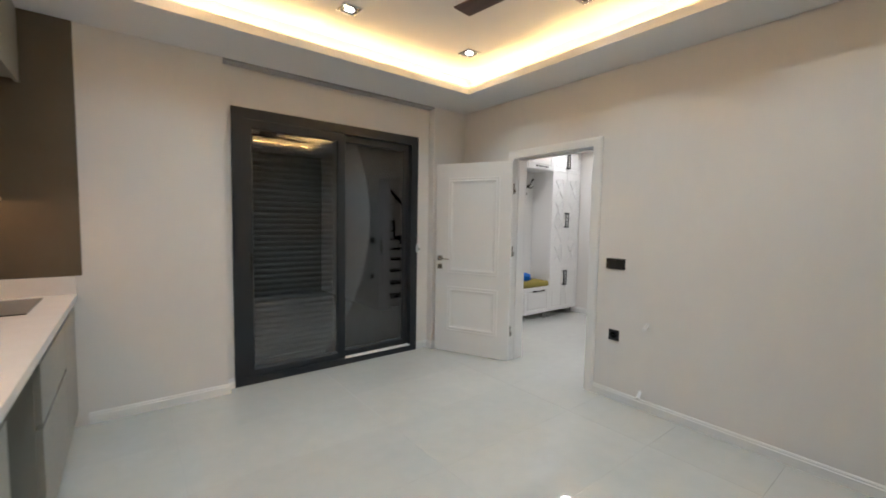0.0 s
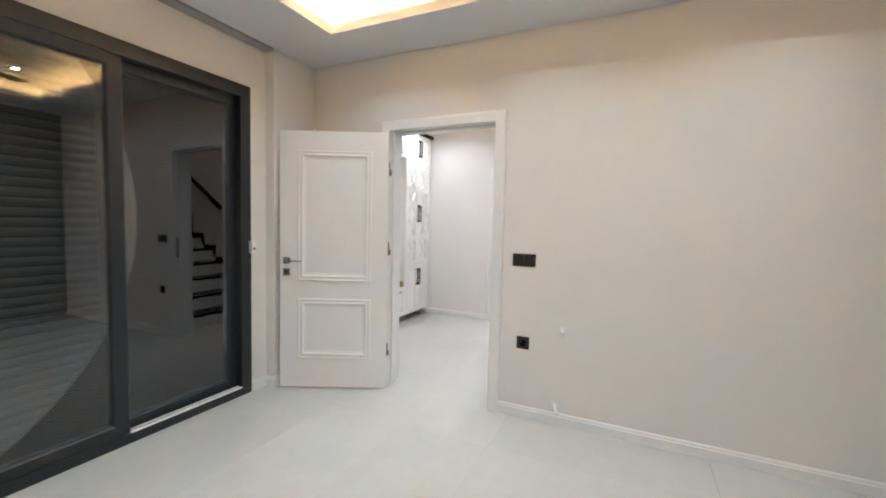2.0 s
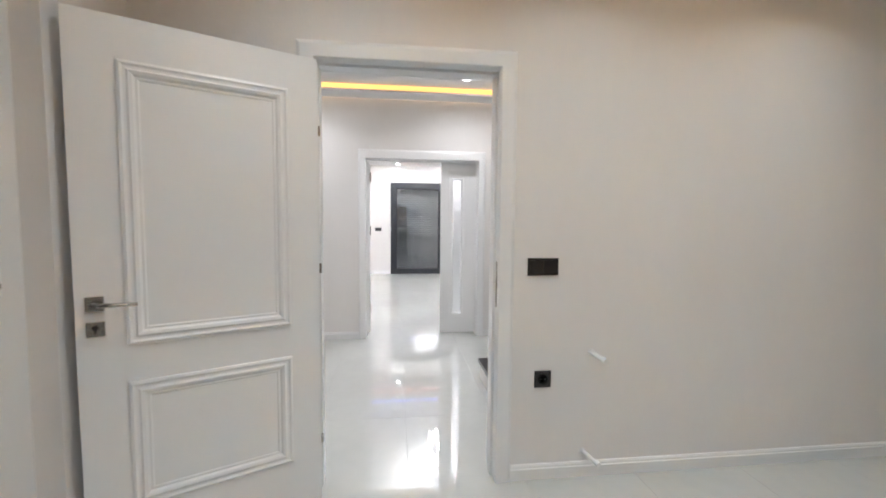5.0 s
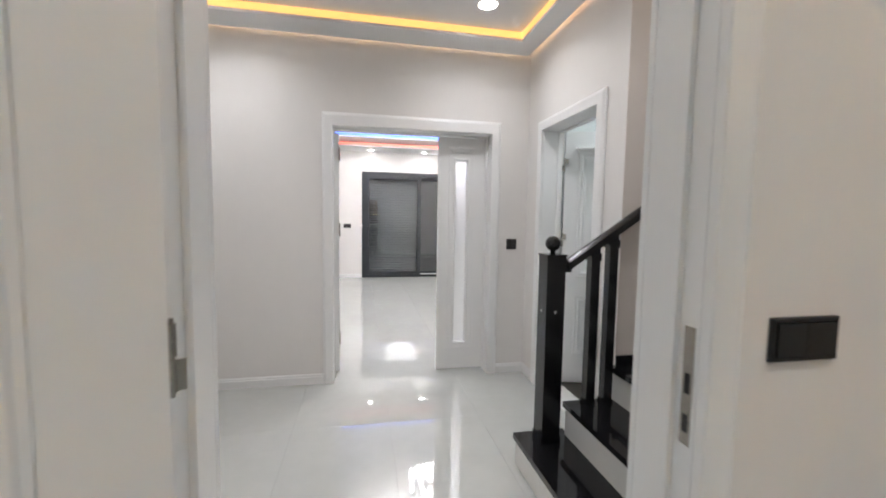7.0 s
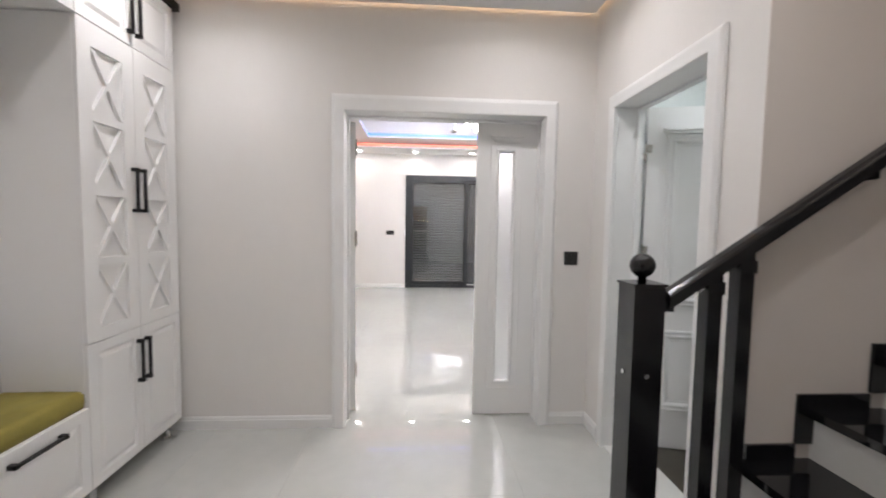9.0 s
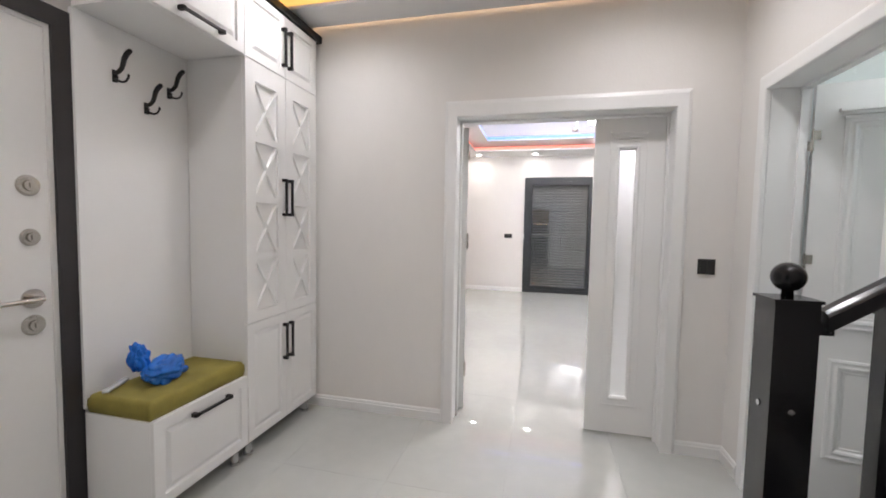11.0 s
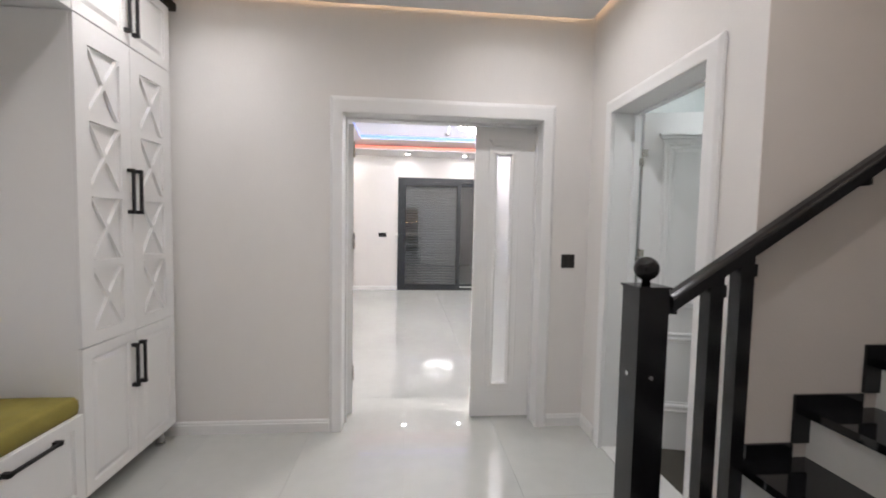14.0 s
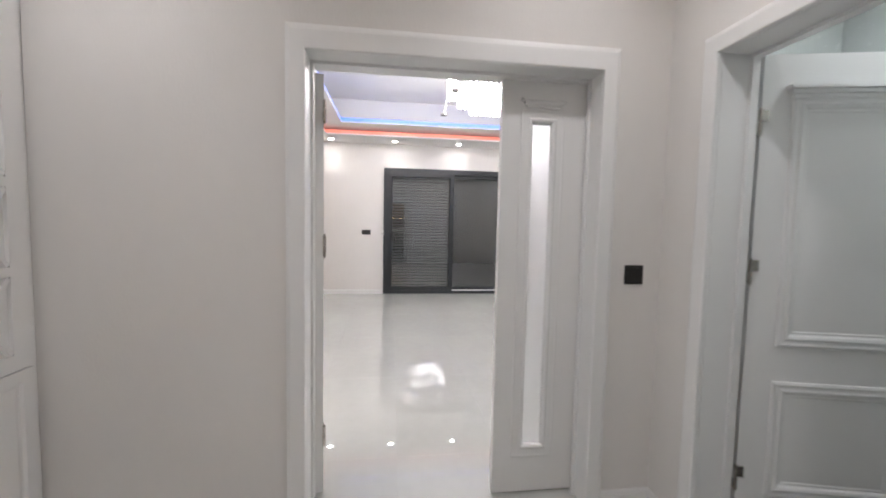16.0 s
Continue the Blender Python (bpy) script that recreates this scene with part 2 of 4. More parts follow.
# living room walls
LN, LS = 4.02, -1.3
structure("wall_living_east", boxes((LX1, LX1 + 0.2, 2.72, LN + 0.2, 0, 3.2), (LX1, LX1 + 0.2, LS, 0.30, 0, 3.2), (LX1, LX1 + 0.2, 0.30, 2.72, 2.32, 3.2)), PAINT,
          "white painted far living room wall", "wall")
structure("wall_living_north", boxes((LX0, LX1, LN, LN + 0.2, 0, 3.2)), PAINT, "white painted living room side wall", "wall")
structure("wall_living_south", boxes((LX0, LX1, LS - 0.2, LS, 0, 3.2)), PAINT, "white painted living room side wall", "wall")
structure("wall_living_west", boxes((LX0, LX0 + 0.05, LS, 1.12, 0, 3.2), (LX0 - 0.05, LX0, HS - 0.2, LN, 3.0, 3.2)), PAINT, "white painted living room near wall", "wall")


def tray_ceiling(name, x0, x1, y0, y1, ix0, ix1, iy0, iy1, z, lip, top, ledge=0.14, gap=0.0):
    """Lowered border round a raised centre, with an open ledge for a light strip."""
    bm = bmesh.new()
    a0, a1, b0, b1 = x0 + gap, x1 - gap, y0 + gap, y1 - gap
    for s in ((a0, ix0, b0, b1), (ix1, a1, b0, b1), (ix0, ix1, b0, iy0), (ix0, ix1, iy1, b1)):
        box(bm, *s, z, z + 0.02)
    t = 0.018
    for s in ((ix0 - t, ix0, iy0 - t, iy1 + t), (ix1, ix1 + t, iy0 - t, iy1 + t), (ix0, ix1, iy0 - t, iy0), (ix0, ix1, iy1, iy1 + t)):
        box(bm, *s, z + 0.02, z + lip)
    if ledge:
        for s in ((ix0 - ledge - t, ix0 - ledge, iy0 - ledge - t, iy1 + ledge + t), (ix1 + ledge, ix1 + ledge + t, iy0 - ledge - t, iy1 + ledge + t),
                  (ix0 - ledge, ix1 + ledge, iy0 - ledge - t, iy0 - ledge), (ix0 - ledge, ix1 + ledge, iy1 + ledge, iy1 + ledge + t)):
            box(bm, *s, z + 0.02, top)
    box(bm, x0, x1, y0, y1, top, top + 0.06)
    return structure(name, bm, CEILING, "white plasterboard tray ceiling with a light cove", "ceiling")


def strip_ring(name, x0, x1, y0, y1, z, w, h, mat, label):
    ob = thing(name, pose(0, 0, 0), label, "light strip")
    for s in ((x0 - w, x0, y0 - w, y1 + w), (x1, x1 + w, y0 - w, y1 + w), (x0, x1, y0 - w, y0), (x0, x1, y1, y1 + w)):
        part("led_strip", boxes((*s, z, z + h)), mat, ob)
    return ob


tray_ceiling("ceiling_kitchen", KW, KX, -1.2, 3.875, 0.0, 2.72, 0.25, 3.215, TRAY, 0.062, TOP)
strip_ring("cove_light", -0.05, 2.77, 0.20, 3.265, TRAY + 0.062, 0.010, 0.011, WARM_LED, "warm white light strip hidden on the kitchen ceiling ledge")
# Grey board added across the niche soffit, darker than the ceiling round it.
structure("trim_curtain_track", boxes((0.703, 2.732, KN - 0.001, 3.872, 2.632, 2.649)), material("niche_soffit_grey", (0.36, 0.35, 0.345), 0.5, vary=0.05, scale=6), "darker grey board across the niche soffit above the sliding door", "curtain track", 0.002)
HT = 2.66
tray_ceiling("ceiling_hall", HX0, HX1, HS, HN, 3.62, 5.55, 1.52, 4.06, HT, 0.02, 2.80, ledge=0, gap=0.045)
structure("ceiling_hall_centre", boxes((3.60, 5.57, 1.50, 4.08, 2.73, 2.75)), CEILING, "white raised hall ceiling panel", "ceiling")
strip_ring("cove_light", 3.62, 5.55, 1.52, 4.06, HT + 0.021, 0.012, 0.047, HALL_LED, "warm glowing light strip round the raised hall ceiling")
strip_ring("edge_light", HX0 + 0.10, HX1 - 0.10, HS + 0.10, HN - 0.10, HT + 0.03, 0.012, 0.015, HALL_LED_EDGE, "warm light strip hidden above the ceiling edge")
# living ceiling: two steps
LT = 2.74
tray_ceiling("ceiling_living", LX0, LX1, LS, LN, 7.0, 10.95, -0.45, 3.64, LT, 0.03, 3.40, ledge=0.30)
structure("ceiling_living_step", boxes((6.75, 7.35, -0.7, 3.89, 2.86, 2.88), (10.60, 11.2, -0.7, 3.89, 2.86, 2.88), (7.35, 10.60, -0.7, -0.1, 2.86, 2.88), (7.35, 10.60, 3.36, 3.89, 2.86, 2.88)),
          CEILING, "white stepped living room ceiling", "ceiling")
strip_ring("red_light", 6.97, 10.98, -0.48, 3.67, LT + 0.035, 0.02, 0.05, RED_LED, "red light strip on the living room ceiling ledge")
strip_ring("blue_light", 7.33, 10.62, -0.12, 3.38, 2.885, 0.02, 0.05, BLUE_LED, "blue light strip on the upper living room ceiling ledge")


# ---------------------------------------------------------------- fixed trim
def skirting(bm, a, b, n, h=0.08):
    """Skirting from a to b (x, y), standing out along n."""
    a, b, n = Vector((*a, 0)), Vector((*b, 0)), Vector((*n, 0))
    prof = [(0, 0), (0.014, 0), (0.014, h - 0.022), (0.010, h - 0.018), (0.010, h - 0.010), (0.005, h), (0, h)]
    rows = [[bm.verts.new(p + n * d + Vector((0, 0, z))) for d, z in prof] for p in (a, b)]
    k = len(prof)
    for i in range(k):
        bm.faces.new((rows[0][i], rows[0][(i + 1) % k], rows[1][(i + 1) % k], rows[1][i]))
    bm.faces.new(rows[0])
    bm.faces.new(rows[1][::-1])


def baseboard(name, runs, label):
    bm = bmesh.new()
    for a, b, n in runs:
        skirting(bm, a, b, n)
    return structure(name, bm, SKIRT, label, "skirting")


W, E_, N_, S_ = (-1, 0), (1, 0), (0, 1), (0, -1)
baseboard("baseboard_kitchen", [((KX, KS), (KX, 2.05), W), ((KX, 3.078), (KX, KN), W), ((2.735, KN), (KX, KN), S_), ((2.735, KN - 0.014), (2.735, 3.875), W),
          ((2.583, 3.875), (2.735, 3.875), S_), ((-0.15, KN), (0.714, KN), S_), ((0.70, KN), (0.70, 3.875), E_), ((0.70, 3.875), (0.765, 3.875), S_)], "white moulded skirting along the kitchen walls")
baseboard("baseboard_hall", [((HX1, 3.0), (HX1, HN), W), ((HX1, HS), (HX1, 1.578), W), ((5.64, HS), (HX1, HS), N_), ((PX, HS), (4.72, HS), N_), ((HX0, 3.078), (HX0, HN), E_)], "white moulded skirting along the hall walls")
baseboard("baseboard_living", [((LX1, 2.72), (LX1, LN), W), ((LX0, LN), (LX1, LN), S_), ((LX1, LS), (LX1, 0.30), W), ((LX0, LS), (LX1, LS), N_)], "white moulded skirting along the living room walls")


# ---------------------------------------------------------------- doors
def casing_bm(w, h, y, out, cw=0.078, head=1.0):
    """Moulded casing on three sides of an opening w x h, on the face y; out is +1 or -1."""
    bm = bmesh.new()
    prof = [(0, 0), (0, 0.018), (0.004, 0.022), (0.058, 0.022), (0.066, 0.019), (0.074, 0.014), (cw, 0.012), (cw, 0)]
    rows = []
    for d, o in prof:
        rows.append([bm.verts.new(p) for p in ((-w / 2 - d, y + out * o, 0), (-w / 2 - d, y + out * o, h + d * head), (w / 2 + d, y + out * o, h + d * head), (w / 2 + d, y + out * o, 0))])
    k = len(rows)
    for i in range(k):
        a, b = rows[i], rows[(i + 1) % k]
        for j in range(3):
            bm.faces.new((a[j], a[j + 1], b[j + 1], b[j]))
    bm.faces.new([r[0] for r in rows])
    bm.faces.new([r[3] for r in rows][::-1])
    return bm


def doorway(name, at, w, h, depth, label, stop, rebate=0.0, head=1.0):
    """Frame of an opening: local x across, y through the wall from 0 to depth."""
    ob = thing(name, at, label, "door", kind="structure")
    part("casing", casing_bm(w, h, -0.001, -1, head=head), LACQUER, ob)
    if not rebate:
        part("casing", casing_bm(w, h, depth + 0.001, 1, head=head), LACQUER, ob)
    depth -= rebate
    t = 0.012
    part("door_lining", boxes((-w / 2 - t, -w / 2, 0.001, depth - 0.001, 0, h), (w / 2, w / 2 + t, 0.001, depth - 0.001, 0, h), (-w / 2 - t, w / 2 + t, 0.001, depth - 0.001, h, h + t)), LACQUER, ob)
    s0, s1 = stop
    part("door_stop", boxes((-w / 2, -w / 2 + 0.012, s0, s1, 0, h), (w / 2 - 0.012, w / 2, s0, s1, 0, h), (-w / 2 + 0.012, w / 2 - 0.012, s0, s1, h - 0.012, h)), LACQUER, ob)
    return ob


MOULD = [(d, o * 0.8) for d, o in [(0, 0.0), (0, 0.012), (0.010, 0.016), (0.018, 0.011), (0.026, 0.011), (0.034, 0.017), (0.044, 0.013), (0.052, 0.004), (0.060, 0.004), (0.066, 0.0)]]


def moulding(parent, x0, x1, z0, z1, y, out):
    bm = loft(bmesh.new(), x0, x1, z0, z1, [(d, y + out * o) for d, o in MOULD], cap=False)
    return part("panel_moulding", bm, LACQUER, parent)


def lever(parent, x, y, z, out, way):
    """Lever handle and a key rose on a door face."""
    h = part("handle", boxes((x - 0.026, x + 0.026, min(y, y + out * 0.010), max(y, y + out * 0.010), z - 0.026, z + 0.026)), CHROME, parent, "brushed nickel lever handle", bevel=0.002)
    bm = rod((x, y + out * 0.01, z), (x, y + out * 0.052, z), 0.010, n=16)
    cyl(bm, (x, y + out * 0.046, z), (x + way * 0.125, y + out * 0.050, z - 0.004), 0.009, 0.0065, n=16)
    part("lever", bm, CHROME, h, smooth=True)
    r = part("key_rose", boxes((x - 0.026, x + 0.026, min(y, y + out * 0.010), max(y, y + out * 0.010), z - 0.116, z - 0.064)), CHROME, parent, "square nickel key rose", bevel=0.002)
    bm = rod((x, y + out * 0.010, z - 0.084), (x, y + out * 0.014, z - 0.084), 0.009, n=16)
    box(bm, x - 0.003, x + 0.003, min(y + out * 0.010, y + out * 0.0135), max(y + out * 0.010, y + out * 0.0135), z - 0.104, z - 0.086)
    part("keyhole", bm, BLACK_METAL, r)


def hinges(parent, x, y, zs):
    """Two-knuckle hinges: a flag on the leaf above, a flag on the frame below."""
    for z in zs:
        bm = rod((x, y, z - 0.048), (x, y, z - 0.002), 0.0075, n=12)
        cyl(bm, (x, y, z + 0.002), (x, y, z + 0.048), 0.0075, n=12)
        cyl(bm, (x, y, z - 0.055), (x, y, z + 0.055), 0.0045, n=12)
        box(bm, x + 0.001, x + 0.030, y - 0.002, y + 0.002, z + 0.003, z + 0.047)
        box(bm, x - 0.018, x - 0.001, y - 0.002, y + 0.002, z - 0.047, z - 0.003)
        part("hinge", bm, CHROME, parent, "nickel hinge")


def panel_leaf(parent, at, w, h, panels, handle_z=0.98, hinge_out=1, cornice=False, hinge_z=1.17):
    """Leaf with local x from hinge (0) to lock (w), y thickness 0.04, both faces moulded."""
    leaf = part("leaf", boxes((0, w, -0.02, 0.02, 0.008, h)), LACQUER, parent, "white panelled leaf standing open", bevel=0.002, at=at)
    for out in (1, -1):
        for x0, x1, z0, z1 in panels:
            moulding(leaf, x0, x1, z0, z1, out * 0.0195, out)
        if cornice:
            x0, x1, _, z1 = panels[0]
            bm = bmesh.new()
            for k, dd in enumerate((0.018, 0.025, 0.032)):
                box(bm, x0 - 0.006 - 0.010 * k, x1 + 0.006 + 0.010 * k, min(out * 0.0195, out * (0.0195 + dd)), max(out * 0.0195, out * (0.0195 + dd)), z1 - 0.012 + 0.017 * k, z1 + 0.003 + 0.017 * k)
            part("cornice", bm, LACQUER, leaf, bevel=0.002)
        lever(leaf, w - 0.055, out * 0.02, handle_z, out, -1)
    part("latch_plate", boxes((w, w + 0.0015, -0.011, 0.011, handle_z - 0.13, handle_z + 0.1)), CHROME, leaf)
    hinges(leaf, -0.004, hinge_out * 0.024, (0.31, hinge_z, 1.76))
    return leaf


# kitchen door: local x runs along +y of the world, local y points to -x
def on_x_wall(x, y):
    return pose(x, y, 0, 0, 0, 90)


dk = doorway("door_1", on_x_wall(HX0, 2.564), 0.872, 2.062, 0.16, "white kitchen doorway with an open panelled door", (0.05, 0.112))
panel_leaf(dk, on_x_wall(HX0, 2.564).inverted() @ pose(3.132, 2.985, 0, 0, 0, math.degrees(math.atan2(3.732 - 2.974, 2.773 - 3.139))), 0.842, 2.035,
           [(0.125, 0.70, 0.865, 1.885), (0.125, 0.70, 0.24, 0.725)], 1.025, -1, hinge_z=1.13)
sp = part("strike_plate", boxes((-0.436, -0.4345, 0.126, 0.1505, 0.90, 1.13)), CHROME, dk, "nickel strike plate", bevel=0.0005)
bm = bmesh.new()
arc = [(-0.4345 - 0.010 * math.sin(a), 0.1505 + 0.012 * (1 - math.cos(a))) for a in (0.0, 0.4, 0.8, 1.2)]
for z0, z1 in ((0.985, 1.055),):
    ra = [bm.verts.new((x + d, y, z)) for z in (z0, z1) for d in (0, 0.0015) for x, y in arc]
    for q in (0, 1, 2):
        bm.faces.new((ra[q], ra[q + 1], ra[q + 9], ra[q + 8]))
        bm.faces.new((ra[q + 4], ra[q + 5], ra[q + 13], ra[q + 12]))
part("lip", bm, CHROME, sp)
# Black inlays stand for the shade inside the strike plate's holes.
part("slot", boxes((-0.4345, -0.4342, 0.132, 0.145, 1.0, 1.04), (-0.4345, -0.4342, 0.132, 0.145, 0.925, 0.96)), BLACK_METAL, sp)

# washroom door: leaf stands open inwards
dw = doorway("door_2", pose(5.168, HS, 0, 0, 0, 180), 0.748, 2.012, 0.2, "white washroom doorway with an inward open panelled door", (0.12, 0.155), 0.04)
leaf_way = math.degrees(math.atan2(0.813 - 1.137, 5.501 - 5.581))
panel_leaf(dw, pose(5.168, HS, 0, 0, 0, 180).inverted() @ pose(5.566, 1.128, 0, 0, 0, leaf_way), 0.72, 2.02,
           [(0.11, 0.61, 0.87, 1.86), (0.11, 0.61, 0.24, 0.725)], 0.98, -1, True)

# living room double door: narrow leaf shut, wide leaf open into the living room
dg = doorway("door_3", on_x_wall(LX0, 2.285), 1.272, 2.022, 0.2, "white double doorway to the living room, wide leaf open", (0.085, 0.105), head=1.3)
inv = on_x_wall(LX0, 2.285).inverted()


PLATE = [(0, 0.0), (0, 0.0045), (0.004, 0.006), (0.012, 0.0045), (0.038, 0.0045), (0.044, 0.0085), (0.052, 0.0085), (0.058, 0.003), (0.060, -0.014)]


def glazed_leaf(parent, at, w, h, gx0, gx1, label, handle):
    leaf_parts = boxes((0, gx0, -0.02, 0.02, 0.012, h), (gx1, w, -0.02, 0.02, 0.012, h), (gx0, gx1, -0.02, 0.02, 0.012, 0.252), (gx0, gx1, -0.02, 0.02, 1.818, h))
    leaf = part("leaf", leaf_parts, LACQUER, parent, label, at=at)
    g = part("glass_pane", boxes((gx0, gx1, -0.004, 0.004, 0.252, 1.818)), FROSTED, leaf, "frosted glass strip")
    g.visible_shadow = False
    for out in (1, -1):
        part("panel_moulding", loft(bmesh.new(), gx0 - 0.06, gx1 + 0.06, 0.192, 1.878, [(d, out * (0.0195 + o)) for d, o in PLATE], cap=False), LACQUER, leaf)
        bm = bmesh.new()
        for k, (dz, ww, dd) in enumerate(((0.0, 0.062, 0.020), (0.014, 0.075, 0.027), (0.028, 0.088, 0.033))):
            box(bm, (gx0 + gx1) / 2 - ww - 0.02, (gx0 + gx1) / 2 + ww + 0.02, min(out * 0.0195, out * (0.0195 + dd)), max(out * 0.0195, out * (0.0195 + dd)), 1.885 + dz, 1.898 + dz)
        part("cornice", bm, LACQUER, leaf, bevel=0.002)
        if handle:
            lever(leaf, w - 0.055, out * 0.02, 0.98, out, -1)
    hinges(leaf, -0.004, -0.024, (0.30, 1.22, 1.84))
    return leaf


glazed_leaf(dg, inv @ pose(5.982, 1.652, 0, 0, 0, 90), 0.412, 2.008, 0.169, 0.263, "white narrow leaf with a frosted glass strip, shut", False)
glazed_leaf(dg, inv @ pose(6.045, 2.905, 0, 0, 0, 12.5), 0.85, 2.008, 0.25, 0.60, "white wide leaf with frosted glass, standing open", False)

# entry door
de = thing("door_4", pose(-0.028, HN, 0), "white steel entry door in a dark brown frame, shut", "door", kind="structure")
part("door_frame", boxes((3.66, 3.735, -0.06, 0.12, 0, 2.17), (4.502, 4.576, -0.06, 0.12, 0, 2.17), (3.735, 4.502, -0.06, 0.12, 2.095, 2.17)), DOOR_BROWN, de, bevel=0.006)
part("frame_rebate", boxes((3.735, 3.752, -0.045, 0.10, 0, 2.095), (4.485, 4.502, -0.045, 0.10, 0, 2.095), (3.752, 4.485, -0.045, 0.10, 2.078, 2.095)), DOOR_STEEL, de)
el = part("leaf", boxes((3.752, 4.485, -0.035, 0.04, 0.01, 2.078)), DOOR_STEEL, de, bevel=0.003)
for z, r in ((1.452, 0.041), (1.251, 0.034), (0.904, 0.041)):
    bm = rod((4.42, -0.035, z), (4.42, -0.045, z), r, r * 0.86, n=28)
    cyl(bm, (4.42, -0.044, z), (4.42, -0.052, z), r * 0.55, r * 0.5, n=24)
    box(bm, 4.416, 4.424, -0.056, -0.050, z - 0.010, z + 0.010)
    part("lock_rose", bm, CHROME, el, "brushed nickel lock rose")
bm = rod((4.42, -0.035, 1.01), (4.42, -0.044, 1.01), 0.038, n=28)
cyl(bm, (4.42, -0.04, 1.01), (4.42, -0.085, 1.01), 0.011, n=16)
cyl(bm, (4.43, -0.082, 1.01), (4.29, -0.086, 1.008), 0.010, 0.009, n=16)
part("handle", bm, CHROME, el, "brushed nickel lever handle", smooth=False)


# ---------------------------------------------------------------- sliding windows
def sliding_window(name, at, w, h, slat_mat, label, slats_at=0.11, pitch=0.052):
    """Two-sash sliding door-window; local x across, y outwards, z up. Fixed flush sash at low x, deeper sash at high x."""
    ob = thing(name, at, label, "window", kind="structure")
    f = 0.085
    part("window_frame", boxes((0, f, -0.012, 0.12, 0, h), (w - f, w, -0.012, 0.12, 0, h), (f, w - f, -0.012, 0.12, h - f, h), (f, w - f, -0.012, 0.12, 0, f * 0.75)), ANTHRACITE, ob, bevel=0.004)
    mid = w * 0.525
    for nm, x0, x1, y0, y1, sw in (("sash", f - 0.01, mid + 0.03, -0.004, 0.045, 0.085), ("sash", mid - 0.055, w - f + 0.02, 0.052, 0.10, 0.08)):
        bm = loft(bmesh.new(), x0, x1, f * 0.6, h - f + 0.01, [(0, y1), (0, y0 + 0.004), (0.004, y0), (sw - 0.012, y0), (sw - 0.004, y0 + 0.008), (sw, y0 + 0.016), (sw, y1), (0, y1)], cap=False)
        s = part(nm, bm, ANTHRACITE, ob)
        g = part("glass_pane", boxes((x0 + sw - 0.008, x1 - sw + 0.008, y0 + 0.020, y0 + 0.028, f * 0.6 + sw - 0.008, h - f + 0.01 - sw + 0.008)), GLASS, s)
        g.visible_shadow = False
    # Opaque dark sheet, added to hide the slats behind the deeper sash.
    part("insect_screen", boxes((mid, w - f, 0.106, 0.110, f, h - f)), DARK_SHEET, ob, "plain dark sheet behind the deeper sash")
    part("rail", boxes((f, w - f, 0.02, 0.028, f * 0.75, f * 0.75 + 0.008), (mid + 0.03, w - f, -0.014, 0.004, f * 0.75 - 0.006, f * 0.75 + 0.004)), SKIRT, ob, "bright aluminium track rail")
    # sliding handle on the fixed stile
    bm = boxes((0.125, 0.15, -0.022, -0.004, 0.98, 1.13))
    part("handle", bm, BLACK_METAL, ob, "dark pull handle", bevel=0.004)
    n = int((h - 0.1) / pitch)
    sm = None
    for i in range(n):
        z = 0.03 + i * pitch
        if sm is None:
            bm = bmesh.new()
            rows = []
            for x in (f - 0.02, w - f + 0.02):
                rows.append([bm.verts.new((x, y, zz)) for y, zz in ((0.0, 0.0), (-0.008, 0.2 * pitch), (-0.013, 0.42 * pitch), (-0.009, 0.66 * pitch), (0.0, 0.8 * pitch), (0.008, 0.8 * pitch), (0.008, 0.0))])
            for k in range(7):
                bm.faces.new((rows[0][k], rows[0][(k + 1) % 7], rows[1][(k + 1) % 7], rows[1][k]))
            bm.faces.new(rows[0])
            bm.faces.new(rows[1][::-1])
            sm = finish(bm)
            sm.materials.append(slat_mat)
        s = new("shutter_slat", sm)
        s.parent = ob
        s.matrix_basis = pose(0, 0.12 + slats_at, z)
    part("shutter_box", boxes((0, w, 0.12, 0.12 + slats_at + 0.05, h - 0.05, h), (0, f - 0.02, 0.12, 0.12 + slats_at + 0.03, 0, h), (w - f + 0.02, w, 0.12, 0.12 + slats_at + 0.03, 0, h)), ANTHRACITE, ob)
    return ob


sliding_window("window_1", pose(0.765, 3.868, 0.0), 1.818, 2.318, SHUTTER_UNLIT, "anthracite sliding glass door with a lowered roller shutter")
sliding_window("window_2", pose(LX1 - 0.006, 2.72, 0.0, 0, 0, -90), 2.42, 2.318, SHUTTER_LIGHT, "anthracite sliding glass door with a lowered grey shutter", pitch=0.056)
for nm, at in (("alarm_contact", pose(2.584, 3.852, 1.13)), ("alarm_contact", pose(LX1 - 0.012, 2.728, 1.13, 0, 0, -90))):
    a = thing(nm, at, "small white shutter control with a lock button", "switch")
    part("body", boxes((-0.018, 0.018, -0.028, 0.013, -0.045, 0.045)), SKIRT, a, bevel=0.004)
    part("button", rod((0, -0.028, -0.012), (0, -0.032, -0.012), 0.012, n=20), CHROME, a)


